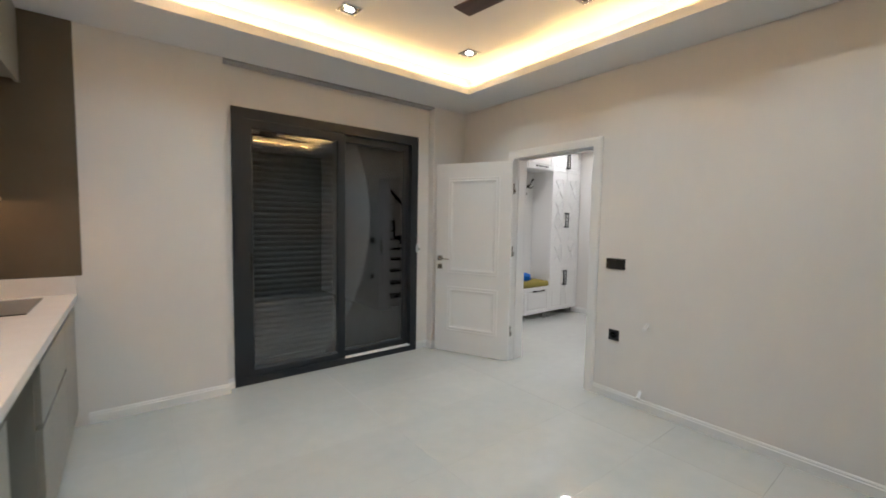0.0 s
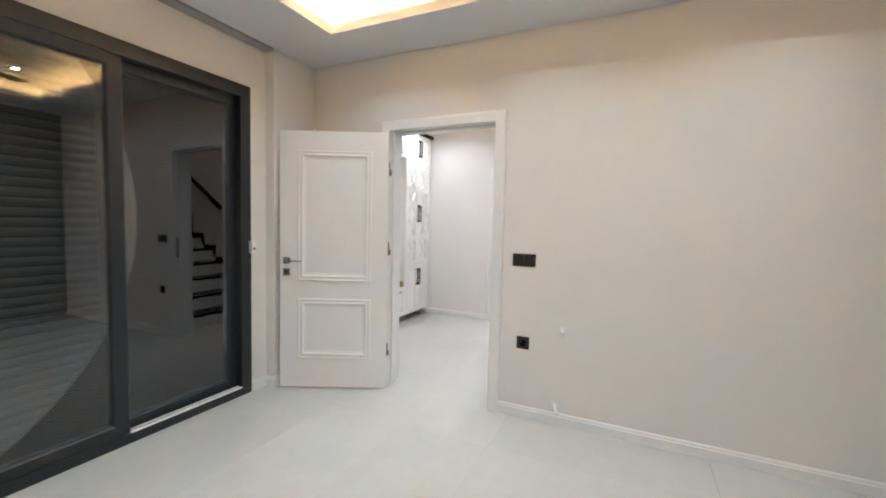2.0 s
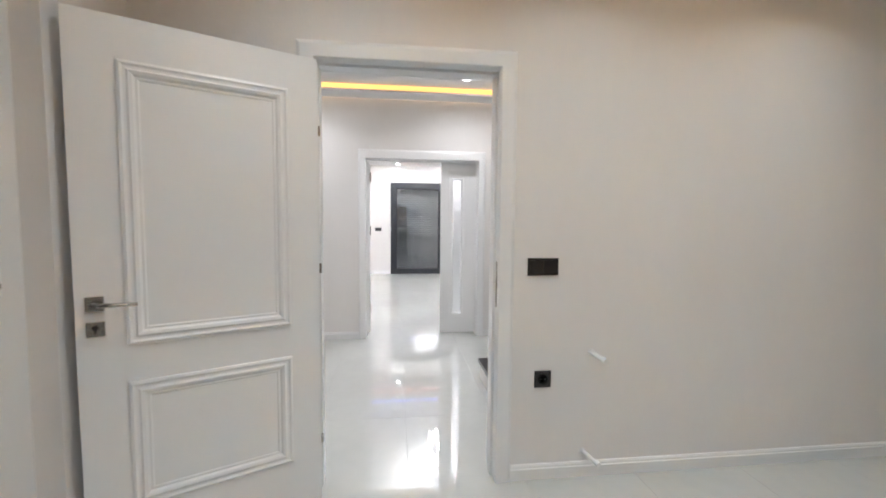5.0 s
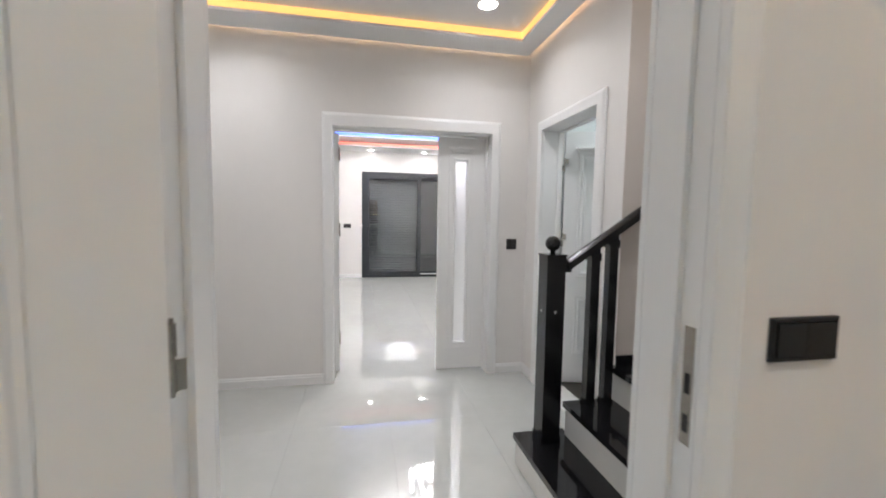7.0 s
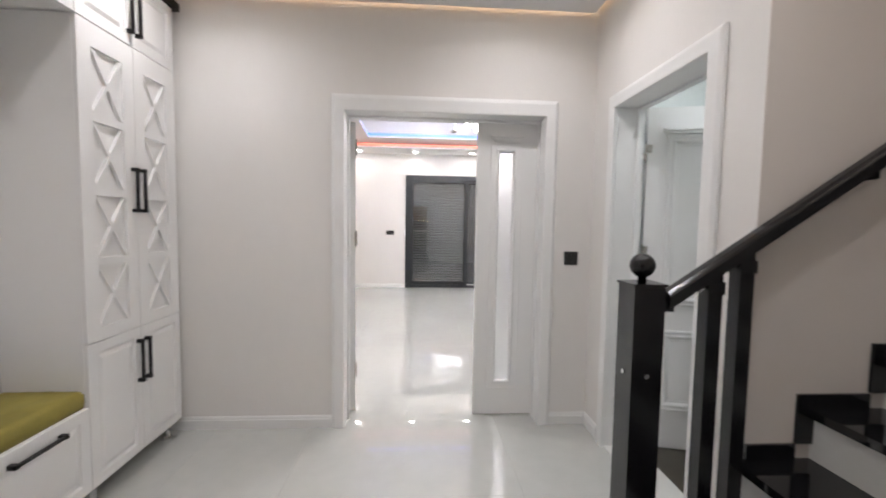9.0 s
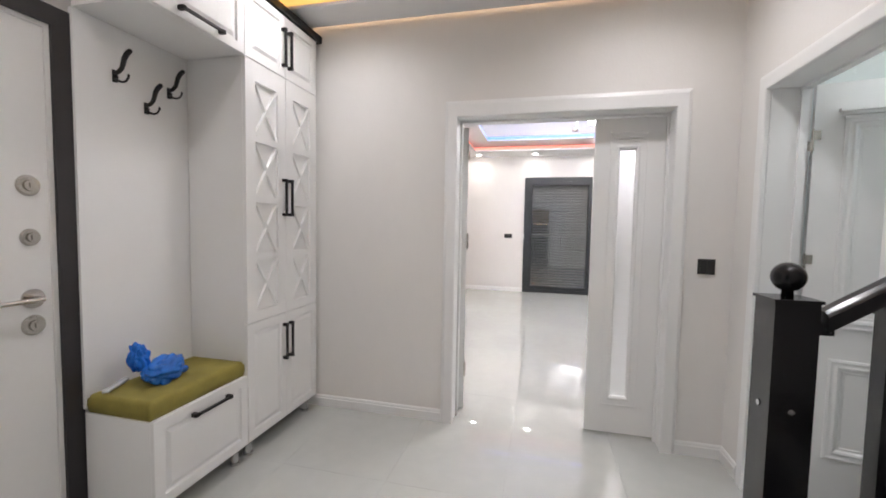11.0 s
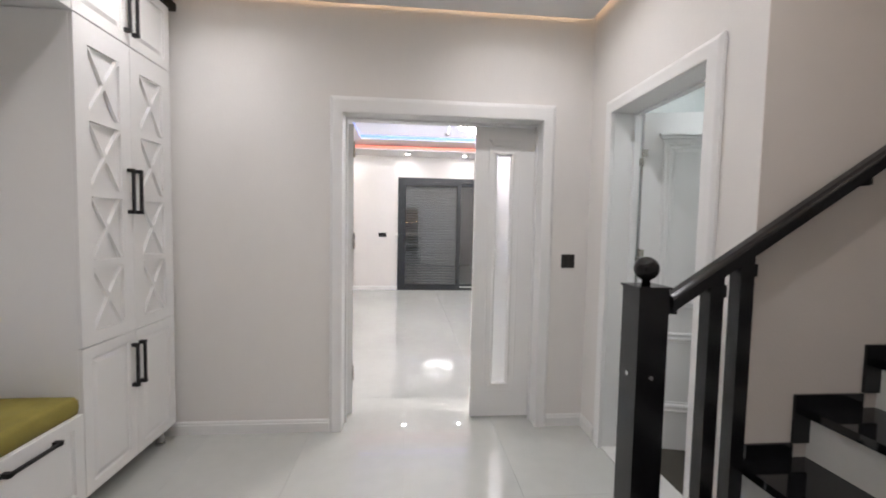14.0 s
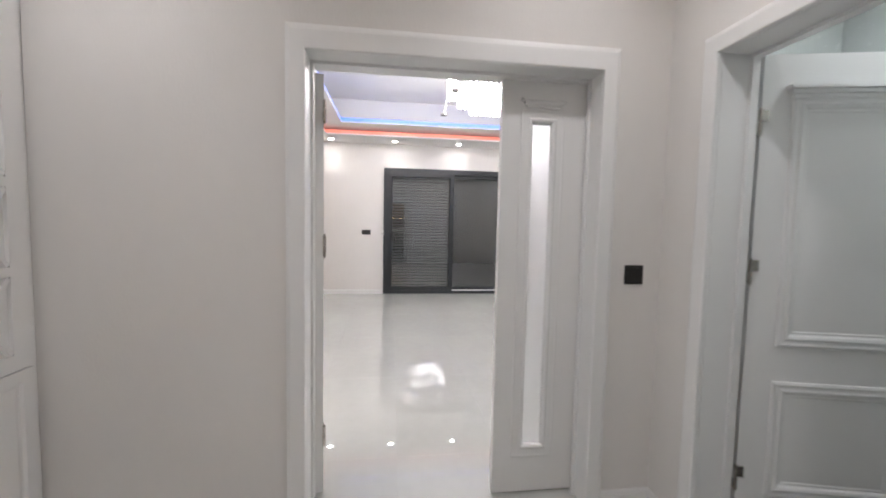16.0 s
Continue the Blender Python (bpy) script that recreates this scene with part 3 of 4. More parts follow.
# ---------------------------------------------------------------- lamps of the place
def spot_fitting(x, y, z, label, square=False, r=0.05):
    ob = thing("downlight", pose(x, y, z), label, "downlight", "ceiling downlights")
    if square:
        part("trim", loft(bmesh.new(), -r, r, -r, r, [(0, 0.0), (0, -0.005), (0.006, -0.008), (0.014, -0.008), (0.024, -0.003)], cap=False), STEEL, ob, "polished chrome square trim", at=pose(0, 0, 0.0, 90))
        # The dark of the recess is a flat black plate round the lens.
        part("baffle", boxes((-r + 0.022, r - 0.022, -r + 0.022, r - 0.022, -0.003, -0.001)), BLACK_PLASTIC, ob, "flat black plate in place of the dark recess")
    else:
        part("trim", lathe([(r + 0.012, 0.0), (r + 0.012, -0.003), (r + 0.004, -0.007), (r, -0.004), (r, 0.0)]), LACQUER, ob, smooth=False)
    part("lens", lathe([(0.001, -0.0032), (r * 0.42, -0.0034), (r * 0.38, -0.006)] if square else [(0.001, 0.0), (r * 0.97, 0.0), (r * 0.9, -0.003)], 24), SPOT_GLOW, ob, "glowing lens")
    return ob


for x in (0.26, 1.32, 2.41):
    for y in (2.86, 1.75, 0.65):
        if (x, y) == (1.32, 1.75):
            continue
        spot_fitting(x, y, TOP - 0.001, "square chrome kitchen ceiling downlight, lit", True, 0.068)
        lamp(x, y, TOP - 0.012, KITCHEN_SPOT, (0.82, 0.93, 1.0), 0.04, 122)
for x in (3.95, 5.23):
    for y in (1.89, 3.57):
        spot_fitting(x, y, 2.729, "round white hall ceiling downlight, lit", False, 0.06)
        lamp(x, y, 2.715, HALL_SPOT, (1.0, 0.97, 0.985), 0.08, 145)
for y in (3.62, 2.53, 1.40, 0.25, -0.85):
    for x in (6.5, 11.3):
        spot_fitting(x, y, LT - 0.001, "round living room ceiling downlight, lit", False, 0.05)
        lamp(x, y, LT - 0.014, LIVING_SPOT * 0.36, (1.0, 0.975, 0.95))
# Washroom lamp and fitting are added out of view to light the leaf.
lamp(5.3, 0.7, 2.58, WC_FILL, (0.90, 0.97, 1.0), 0.15)
spot_fitting(5.3, 0.7, 2.599, "added washroom ceiling light, out of view, lit", False, 0.07)
# Unseen lamp and fitting, added to brighten the stairwell walls.
lamp(3.9, 0.2, 5.15, 20, (1.0, 0.93, 0.86), 0.2)
spot_fitting(3.9, 0.2, 5.198, "added stairwell ceiling light, out of view, lit", False, 0.07)

ch = thing("chandelier", pose(8.45, 1.54, 3.10), "square crystal ceiling chandelier, brightly lit", "chandelier")
part("ceiling_plate", boxes((-0.14, 0.14, -0.14, 0.14, 0.25, 0.30)), STEEL, ch, bevel=0.01)
# Upward fill lamps, added to brighten the living room ceiling.
up = bpy.data.lights.new("chandelier_lamp", "AREA")
up.shape, up.size, up.energy, up.color = "DISK", 0.06, 34.0, (1.0, 0.96, 0.92)
for cx, cy in ((-0.44, -0.44), (-0.44, 0.44), (0.44, -0.44), (0.44, 0.44)):
    new("chandelier_lamp", up).matrix_world = pose(8.45 + cx, 1.54 + cy, 2.62, 180)
for cx, cy in ((-0.44, -0.44), (-0.44, 0.44), (0.44, -0.44), (0.44, 0.44)):
    bm = rod((cx * 0.84, cy * 0.84, -0.125), (cx, cy, -0.49), 0.007, n=10)
    # Cup made up to sit under the added fill lamp.
    cyl(bm, (cx, cy, -0.505), (cx, cy, -0.482), 0.036, 0.042, n=20)
    part("arm", bm, STEEL, ch, "slim steel arm with an added cup for the ceiling fill")
part("stem", rod((0, 0, 0.25), (0, 0, -0.36), 0.015), STEEL, ch)
part("frame", boxes((-0.42, 0.42, -0.01, 0.01, -0.13, -0.12), (-0.42, 0.42, -0.42, -0.405, -0.14, -0.11), (-0.42, 0.42, 0.405, 0.42, -0.14, -0.11), (-0.42, -0.405, -0.405, 0.405, -0.14, -0.11), (0.405, 0.42, -0.405, 0.405, -0.14, -0.11)), STEEL, ch)
for k, (r, z0, z1) in enumerate(((0.40, -0.34, -0.14), (0.29, -0.46, -0.34), (0.18, -0.55, -0.46))):
    bm = bmesh.new()
    n = int(r / 0.025)
    for i in range(n):
        for s in (-1, 1):
            p = -r + 2 * r * (i + 0.5) / n
            for cx, cy in ((p, s * r), (s * r, p)):
                box(bm, cx - 0.009, cx + 0.009, cy - 0.009, cy + 0.009, z0, z1 - 0.006)
    part("crystal_tier", bm, CRYSTAL, ch, "glowing crystal drops")


# ---------------------------------------------------------------- staircase
st = thing("staircase", pose(0, 0, 0), "staircase with black granite treads and white tiled risers", "staircase")
NOSE = [1.885, 1.625, 1.355, 1.09, 0.825, 0.56, 0.295]
RISE = [0.165, 0.347, 0.53, 0.706, 0.884, 1.062, 1.242]
for i, (y, z) in enumerate(zip(NOSE, RISE)):
    end = PX + 0.05 if i < 2 else PX - 0.002
    back = NOSE[i + 1] - 0.03 if i < 6 else 0.10
    base = RISE[i - 1] if i else 0.0
    if i == 1:
        end = PX - 0.002
    part("tread", boxes((HX0 + 0.002, end, back, y, z - 0.03, z)), GRANITE, st, "polished black granite tread", bevel=0.006)
    part("riser", boxes((HX0 + 0.002, end - 0.012 if i < 2 else end, y - 0.036, y - 0.012, base, z - 0.031)), RISER, st, "white glazed riser tile")
    if i < 2:
        part("side_panel", boxes((end - 0.035, end - 0.012, (HS if i else NOSE[1] - 0.03) + 0.001, y - 0.037, base if i else 0.0, z - 0.031)), RISER, st, "white tiled stair side")
# winding steps
for k, z in enumerate((1.42, 1.60, 1.78)):
    bm = bmesh.new()
    quad = [(PX - 0.002, 0.28), (PX - 0.002, 0.10), (HX0 + 0.002, -1.19), (HX0 + 0.002, 0.02 - 0.45 * k)]
    lo = [bm.verts.new((x, y, z - 0.03)) for x, y in quad]
    hi = [bm.verts.new((x, y, z)) for x, y in quad]
    bm.faces.new(lo[::-1]), bm.faces.new(hi)
    for i in range(4):
        bm.faces.new((lo[i], lo[(i + 1) % 4], hi[(i + 1) % 4], hi[i]))
    part("tread", bm, GRANITE, st, "polished black granite winder tread")
    bm = bmesh.new()
    a, b = Vector((PX - 0.002, 0.262, 0)), Vector((HX0 + 0.002, -0.005 - 0.45 * k, 0))
    v = [bm.verts.new((p.x, p.y + d, zz)) for zz in (z - 0.185, z - 0.031) for p, d in ((a, 0), (b, 0), (b, -0.02), (a, -0.02))]
    for f in ((3, 2, 1, 0), (4, 5, 6, 7), (0, 1, 5, 4), (1, 2, 6, 5), (2, 3, 7, 6), (3, 0, 4, 7)):
        bm.faces.new([v[i] for i in f])
    part("riser", bm, RISER, st, "white glazed riser tile")
# stepped skirting on the wall
for i in range(2, 7):
    y, z = NOSE[i], RISE[i]
    y1 = min(y + 0.05, HS - 0.001) if i > 2 else HS - 0.001
    y0 = NOSE[i + 1] + 0.05 if i < 6 else 0.255
    bm = boxes((PX - 0.014, PX - 0.002, y0, y1, z + 0.001 if i == 2 else z - 0.12, z + 0.055))
    part("stair_skirting", bm, GRANITE, st, "black granite stepped skirting", bevel=0.005)
part("stair_skirting", boxes((PX - 0.014, PX - 0.002, 0.252, 0.345, 1.08, 1.44)), GRANITE, st, "black granite stepped skirting", bevel=0.005)
part("stair_skirting", boxes((PX - 0.013, PX - 0.003, 1.16, 1.30, RISE[2] + 0.001, RISE[2] + 0.05)), GRANITE, st)

rl = thing("stair_railing", pose(0, 0, 0), "glossy black stair railing with a ball-topped newel post", "railing")
NX, NY = 4.50, 1.733
newel = part("newel_post", boxes((NX - 0.05, NX + 0.05, NY - 0.05, NY + 0.05, RISE[0], 1.145)), BLACK_LACQUER, rl, bevel=0.003)
part("cap", boxes((NX - 0.055, NX + 0.055, NY - 0.055, NY + 0.055, 1.145, 1.153)), BLACK_LACQUER, newel, bevel=0.002)
part("ball", lathe([(0.014, 1.153), (0.013, 1.172)] + [(0.039 * math.sin(a), 1.207 - 0.039 * math.cos(a)) for a in [0.38 + i * (math.pi - 0.40) / 14 for i in range(15)]], 32), BLACK_LACQUER, newel, smooth=True, at=pose(NX, NY, 0))
for dx, dy in ((-0.0505, 0), (0, 0.0505)):
    bm = rod((NX, NY, 0.86), (NX + dx * 1.04, NY + dy * 1.04, 0.86), 0.008, n=16)
    part("screw_cap", bm, STEEL, newel)
part("base_collar", boxes((NX - 0.054, NX + 0.054, NY - 0.054, NY + 0.054, RISE[0], RISE[0] + 0.035)), BLACK_LACQUER, newel, bevel=0.006)
SLOPE = 0.672


def rail_z(y):
    return 1.098 + (1.64 - y) * SLOPE


for y in (1.50, 1.396):
    top = rail_z(y) - 0.03
    b = part("baluster", boxes((NX - 0.024, NX + 0.024, y - 0.024, y + 0.024, RISE[1], top + 0.03)), BLACK_LACQUER, rl, bevel=0.003)
    part("top_block", boxes((NX - 0.029, NX + 0.029, y - 0.029, y + 0.029, top - 0.045, top - 0.004)), BLACK_LACQUER, b, bevel=0.003)
    part("base_collar", boxes((NX - 0.028, NX + 0.028, y - 0.028, y + 0.028, RISE[1], RISE[1] + 0.018)), BLACK_LACQUER, b, bevel=0.003)
bm = bmesh.new()
yy0, yy1 = 1.655, 0.0
rows = []
for y in (yy0, yy1):
    zc = rail_z(y)
    rows.append([bm.verts.new((NX + dx, y, zc + dz)) for dx, dz in ((-0.032, -0.020), (0.032, -0.020), (0.032, 0.020), (0.026, 0.028), (0.012, 0.034), (-0.012, 0.034), (-0.026, 0.028), (-0.032, 0.020))])
for k in range(8):
    bm.faces.new((rows[0][k], rows[0][(k + 1) % 8], rows[1][(k + 1) % 8], rows[1][k]))
bm.faces.new(rows[0]), bm.faces.new(rows[1][::-1])
part("handrail", bm, BLACK_LACQUER, rl, bevel=0.002)
br = part("rail_joint", boxes((NX - 0.022, NX + 0.022, 1.635, NY - 0.05, 1.060, 1.090)), BLACK_LACQUER, rl, bevel=0.006)
part("pivot_screw", rod((NX - 0.026, 1.65, 1.076), (NX + 0.026, 1.65, 1.076), 0.008, n=16), STEEL, br, "steel pivot screw")
for y in (0.95, 0.25):
    bm = rod((NX, y, rail_z(y) - 0.02), (NX, y, rail_z(y) - 0.06), 0.008, n=12)
    cyl(bm, (NX, y, rail_z(y) - 0.055), (PX - 0.002, y, rail_z(y) - 0.055), 0.008, n=12)
    part("wall_bracket", bm, BLACK_METAL, rl)


# ---------------------------------------------------------------- hall cabinet units
CY = 3.93
RAISED = [(0, 0.0), (0, -0.017), (0.002, -0.019), (0.048, -0.019), (0.053, -0.0095), (0.062, -0.009), (0.080, -0.018), (0.086, -0.0185)]


def bar_handle(parent, x, z, length, upright=True):
    if upright:
        bm = boxes((x - 0.006, x + 0.006, -0.050, -0.038, z - length / 2, z + length / 2), (x - 0.009, x + 0.009, -0.050, -0.019, z - length / 2, z - length / 2 + 0.018), (x - 0.009, x + 0.009, -0.050, -0.019, z + length / 2 - 0.018, z + length / 2))
    else:
        bm = boxes((x - length / 2, x + length / 2, -0.050, -0.038, z - 0.006, z + 0.006), (x - length / 2, x - length / 2 + 0.018, -0.050, -0.019, z - 0.009, z + 0.009), (x + length / 2 - 0.018, x + length / 2, -0.050, -0.019, z - 0.009, z + 0.009))
    return part("handle", bm, BLACK_METAL, parent, "black bar handle", bevel=0.002)


def raised_door(parent, x0, x1, z0, z1, name="door"):
    return part(name, loft(bmesh.new(), x0, x1, z0, z1, RAISED, cap=True, back=True), FOIL, parent)


def cross_door(parent, x0, x1, z0, z1, cx0, cx1, cells):
    """Door with recessed square fields, each holding an X of bars."""
    front, deep = -0.019, -0.005
    d = part("door", boxes((x0, x1, deep, 0, z0, z1)), FOIL, parent)
    for a, b in ((x0, cx0), (cx1, x1)):
        part("stile", boxes((a, b, front, deep - 0.0001, z0, z1)), FOIL, d)
    zs = [z0] + [v for c in cells for v in c] + [z1]
    for a, b in zip(zs[0::2], zs[1::2]):
        part("rail", boxes((cx0, cx1, front, deep - 0.0001, a, b)), FOIL, d)
    for a, b in cells:
        bm = bmesh.new()
        for p, q, lift in (((cx0, a), (cx1, b), 0.0), ((cx0, b), (cx1, a), 0.0003)):
            p, q = Vector((p[0], 0, p[1])), Vector((q[0], 0, q[1]))
            u = (q - p).normalized()
            w = Vector((-u.z, 0, u.x))
            prof = [(-0.0215, deep), (-0.0165, front + lift), (0.0165, front + lift), (0.0215, deep)]
            r0 = [bm.verts.new(p + w * s + Vector((0, y, 0))) for s, y in prof]
            r1 = [bm.verts.new(q + w * s + Vector((0, y, 0))) for s, y in prof]
            for k in range(3):
                bm.faces.new((r0[k], r0[k + 1], r1[k + 1], r1[k]))
        for v in bm.verts:
            v.co.x = min(max(v.co.x, cx0), cx1)
            v.co.z = min(max(v.co.z, a), b)
        part("cross_bar", bm, FOIL, d)
    return d


def legs(parent, spots, h=0.10):
    for x, y in spots:
        bm = rod((x, y, 0.006), (x, y, h), 0.022, n=20)
        cyl(bm, (x, y, 0.0), (x, y, 0.012), 0.028, n=20)
        part("leg", bm, STEEL, parent, "chrome round leg")


D = HN - 0.07 - CY  # depth
tall = thing("tall_cabinet", pose(0, CY, 0), "white two-door hall wardrobe with crossed front panels", "cabinet")
X0, XM, X1 = 5.096, 5.4405, 5.785
for nm, b in (("side_panel", (X0, X0 + 0.018, 0.0, D, 0.10, 2.195)), ("side_panel", (X1 - 0.018, X1, 0.0, D, 0.10, 2.195)), ("bottom_panel", (X0 + 0.0185, X1 - 0.0185, 0, D, 0.10, 0.118)),
              ("top_panel", (X0 + 0.0185, X1 - 0.0185, 0, D, 2.177, 2.195)), ("back_panel", (X0 + 0.0185, X1 - 0.0185, D - 0.01, D, 0.1185, 2.1765)), ("shelf", (X0 + 0.0185, X1 - 0.0185, 0.004, D - 0.0105, 0.76, 0.776))):
    part(nm, boxes(b), FOIL, tall)
CELLS = [(0.83, 1.115), (1.15, 1.435), (1.47, 1.765), (1.80, 2.09)]
for x0, x1, cx0, cx1, hx in ((X0 + 0.001, XM - 0.0015, X0 + 0.078, XM - 0.075, XM - 0.028), (XM + 0.0015, X1 - 0.001, XM + 0.075, X1 - 0.078, XM + 0.03)):
    d = cross_door(tall, x0, x1, 0.770, 2.194, cx0, cx1, CELLS)
    bar_handle(d, hx, 1.478, 0.225)
    d = raised_door(tall, x0, x1, 0.102, 0.766)
    bar_handle(d, hx, 0.592, 0.225)
part("filler_strip", boxes((X1 + 0.001, HX1 - 0.001, 0.012, 0.03, 0.10, 2.195)), FOIL, tall, "set-back white filler strip beside the wall")
legs(tall, [(X0 + 0.06, 0.04), (X1 - 0.06, 0.04), (X0 + 0.06, D - 0.06), (X1 - 0.06, D - 0.06)])

upper = thing("wall_cabinet", pose(0, CY, 0), "white two-door top cupboard above the hall wardrobe", "cabinet")
part("body", boxes((X0, X1, 0.0, D, 2.198, 2.565)), FOIL, upper)
for x0, x1, hx in ((X0 + 0.001, XM - 0.0015, XM - 0.028), (XM + 0.0015, X1 - 0.001, XM + 0.03)):
    bar_handle(raised_door(upper, x0, x1, 2.199, 2.563), hx, 2.368, 0.225)
B0 = 4.54
upper2 = thing("wall_cabinet", pose(0, CY, 0), "white lift-up cupboard above the coat hooks", "cabinet")
part("body", boxes((B0, X0 - 0.002, 0.0, D, 2.198, 2.565)), FOIL, upper2)
bar_handle(raised_door(upper2, B0 + 0.001, X0 - 0.003, 2.199, 2.563), 4.815, 2.235, 0.24, False)
crown = thing("cabinet_cornice", pose(0, CY, 0), "black cornice board along the top of the hall cupboards", "cornice")
part("board", boxes((B0 - 0.02, HX1 - 0.002, -0.035, D, 2.568, 2.612)), BLACK_LACQUER, crown, bevel=0.006)

back = thing("hook_panel", pose(0, HN - 0.07, 0), "white back panel behind the coat hooks", "panel")
part("board", boxes((B0, X0 - 0.002, 0.0, 0.018, 0.50, 2.196)), FOIL, back)
part("edge_batten", boxes((B0, B0 + 0.075, -0.004, 0.0, 0.50, 2.196)), FOIL, back)


def tube(points, n=12):
    """One closed skin along points of (place, radius) that lie in a plane of constant x."""
    bm = bmesh.new()
    rings = []
    for k, (p, rad) in enumerate(points):
        way = (points[min(k + 1, len(points) - 1)][0] - points[max(k - 1, 0)][0]).normalized()
        side = Vector((1, 0, 0))
        up = way.cross(side)
        rings.append([bm.verts.new(p + (side * math.cos(2 * math.pi * i / n) + up * math.sin(2 * math.pi * i / n)) * rad) for i in range(n)])
    for a, b in zip(rings, rings[1:]):
        for i in range(n):
            bm.faces.new((a[i], a[(i + 1) % n], b[(i + 1) % n], b[i]))
    bm.faces.new(rings[0][::-1])
    bm.faces.new(rings[-1])
    return bm


def coat_hook(x, z):
    ob = thing("coat_hook", pose(x, HN - 0.0705, z), "ornate black double coat hook", "hook", "coat hooks")
    part("back_plate", boxes((-0.010, 0.010, -0.005, 0, -0.042, 0.012)), BLACK_METAL, ob, bevel=0.003)
    for nm, pts in (("upper_prong", [(0, -0.004, -0.004, 0.010), (0, -0.026, 0.003, 0.012), (0, -0.044, 0.016, 0.012), (0, -0.053, 0.036, 0.013), (0, -0.060, 0.058, 0.014), (0, -0.076, 0.078, 0.015), (0, -0.096, 0.091, 0.013), (0, -0.100, 0.094, 0.005)]),
                    ("lower_prong", [(0, -0.004, -0.022, 0.009), (0, -0.022, -0.037, 0.008), (0, -0.046, -0.044, 0.0065), (0, -0.068, -0.041, 0.006), (0, -0.081, -0.027, 0.006), (0, -0.083, -0.016, 0.007), (0, -0.082, -0.011, 0.003)])):
        bm = tube([(Vector(p[:3]), p[3] * 0.76) for p in pts])
        part(nm, bm, BLACK_METAL, ob, smooth=True)
    bm = bmesh.new()
    for dz in (-0.008, 0.010):
        bmesh.ops.create_uvsphere(bm, u_segments=10, v_segments=6, radius=0.011, matrix=Matrix.Translation((0, -0.010, dz - 0.01)) @ Matrix.Diagonal((1.1, 0.6, 0.7, 1)))
    part("scroll", bm, BLACK_METAL, ob, smooth=True)
    return ob


for x, z in ((4.706, 1.99), (4.854, 1.888), (4.981, 2.0)):
    coat_hook(x, z)

bench = thing("shoe_bench", pose(0, CY, 0), "white hall bench with one wide drawer", "bench")
for nm, b in (("side_panel", (B0, B0 + 0.018, 0.0, D, 0.10, 0.485)), ("side_panel", (X0 - 0.02, X0 - 0.002, 0, D, 0.10, 0.485)), ("bottom_panel", (B0 + 0.0185, X0 - 0.0205, 0, D, 0.10, 0.118)), ("seat_board", (B0 + 0.0185, X0 - 0.0205, 0.0, D, 0.467, 0.485))):
    part(nm, boxes(b), FOIL, bench)
bar_handle(raised_door(bench, B0 + 0.001, X0 - 0.003, 0.102, 0.487, "drawer"), 4.838, 0.435, 0.225, False)
legs(bench, [(B0 + 0.05, 0.04), (X0 - 0.04, 0.04), (B0 + 0.05, D - 0.06), (X0 - 0.07, D - 0.06)])

bm = bmesh.new()
nx, ny = 62, 42
hw, hd = 0.275, 0.168
grid = {}
for i in range(nx + 1):
    for j in range(ny + 1):
        u, v = i / nx * 2 - 1, j / ny * 2 - 1
        edge = min(1, (1 - abs(u)) * hw / 0.018), min(1, (1 - abs(v)) * hd / 0.018)
        f = math.sqrt(max(0, 1 - (1 - edge[0]) ** 2)) * math.sqrt(max(0, 1 - (1 - edge[1]) ** 2))
        z = 0.062 + 0.018 * f + 0.005 * (1 - u * u) * (1 - v * v) + 0.0022 * noise.noise((u * 3, v * 3, 0.3))
        grid[i, j] = bm.verts.new((u * hw, v * hd, z))
for i in range(nx):
    for j in range(ny):
        bm.faces.new((grid[i, j], grid[i + 1, j], grid[i + 1, j + 1], grid[i, j + 1]))
rim = [grid[i, 0] for i in range(nx)] + [grid[nx, j] for j in range(ny)] + [grid[i, ny] for i in range(nx, 0, -1)] + [grid[0, j] for j in range(ny, 0, -1)]
low = [bm.verts.new((v.co.x * 1.006, v.co.y * 1.006, 0.03)) for v in rim]
bot = [bm.verts.new((v.co.x * 0.99, v.co.y * 0.99, 0.0)) for v in rim]
for a, b in ((rim, low), (low, bot)):
    for k in range(len(a)):
        bm.faces.new((a[k], b[k], b[(k + 1) % len(a)], a[(k + 1) % len(a)]))
bm.faces.new(bot)
cu = part("seat_cushion", bm, VELVET, smooth=True, at=pose((B0 + X0) / 2, CY + D / 2 - 0.005, 0.487))
tagged(cu, "olive green velvet seat cushion on the white bench", "cushion")

# crumpled shoe-cover bag


def crumple(rx, ry, rz, seed, amp):
    bm = bmesh.new()
    bmesh.ops.create_icosphere(bm, subdivisions=5, radius=1)
    for v in bm.verts:
        n = v.co.normalized()
        fold = abs(noise.noise(Vector((n.x * 1.6 + seed, n.y * 2.6, n.z * 2.2)))) - 0.22
        k = 1 + amp * fold + 0.22 * noise.noise(n * 1.2 + Vector((0, 0, seed)))
        v.co = Vector((n.x * rx * k, n.y * ry * k, max(-rz * 0.74, n.z * rz * k)))
    return bm


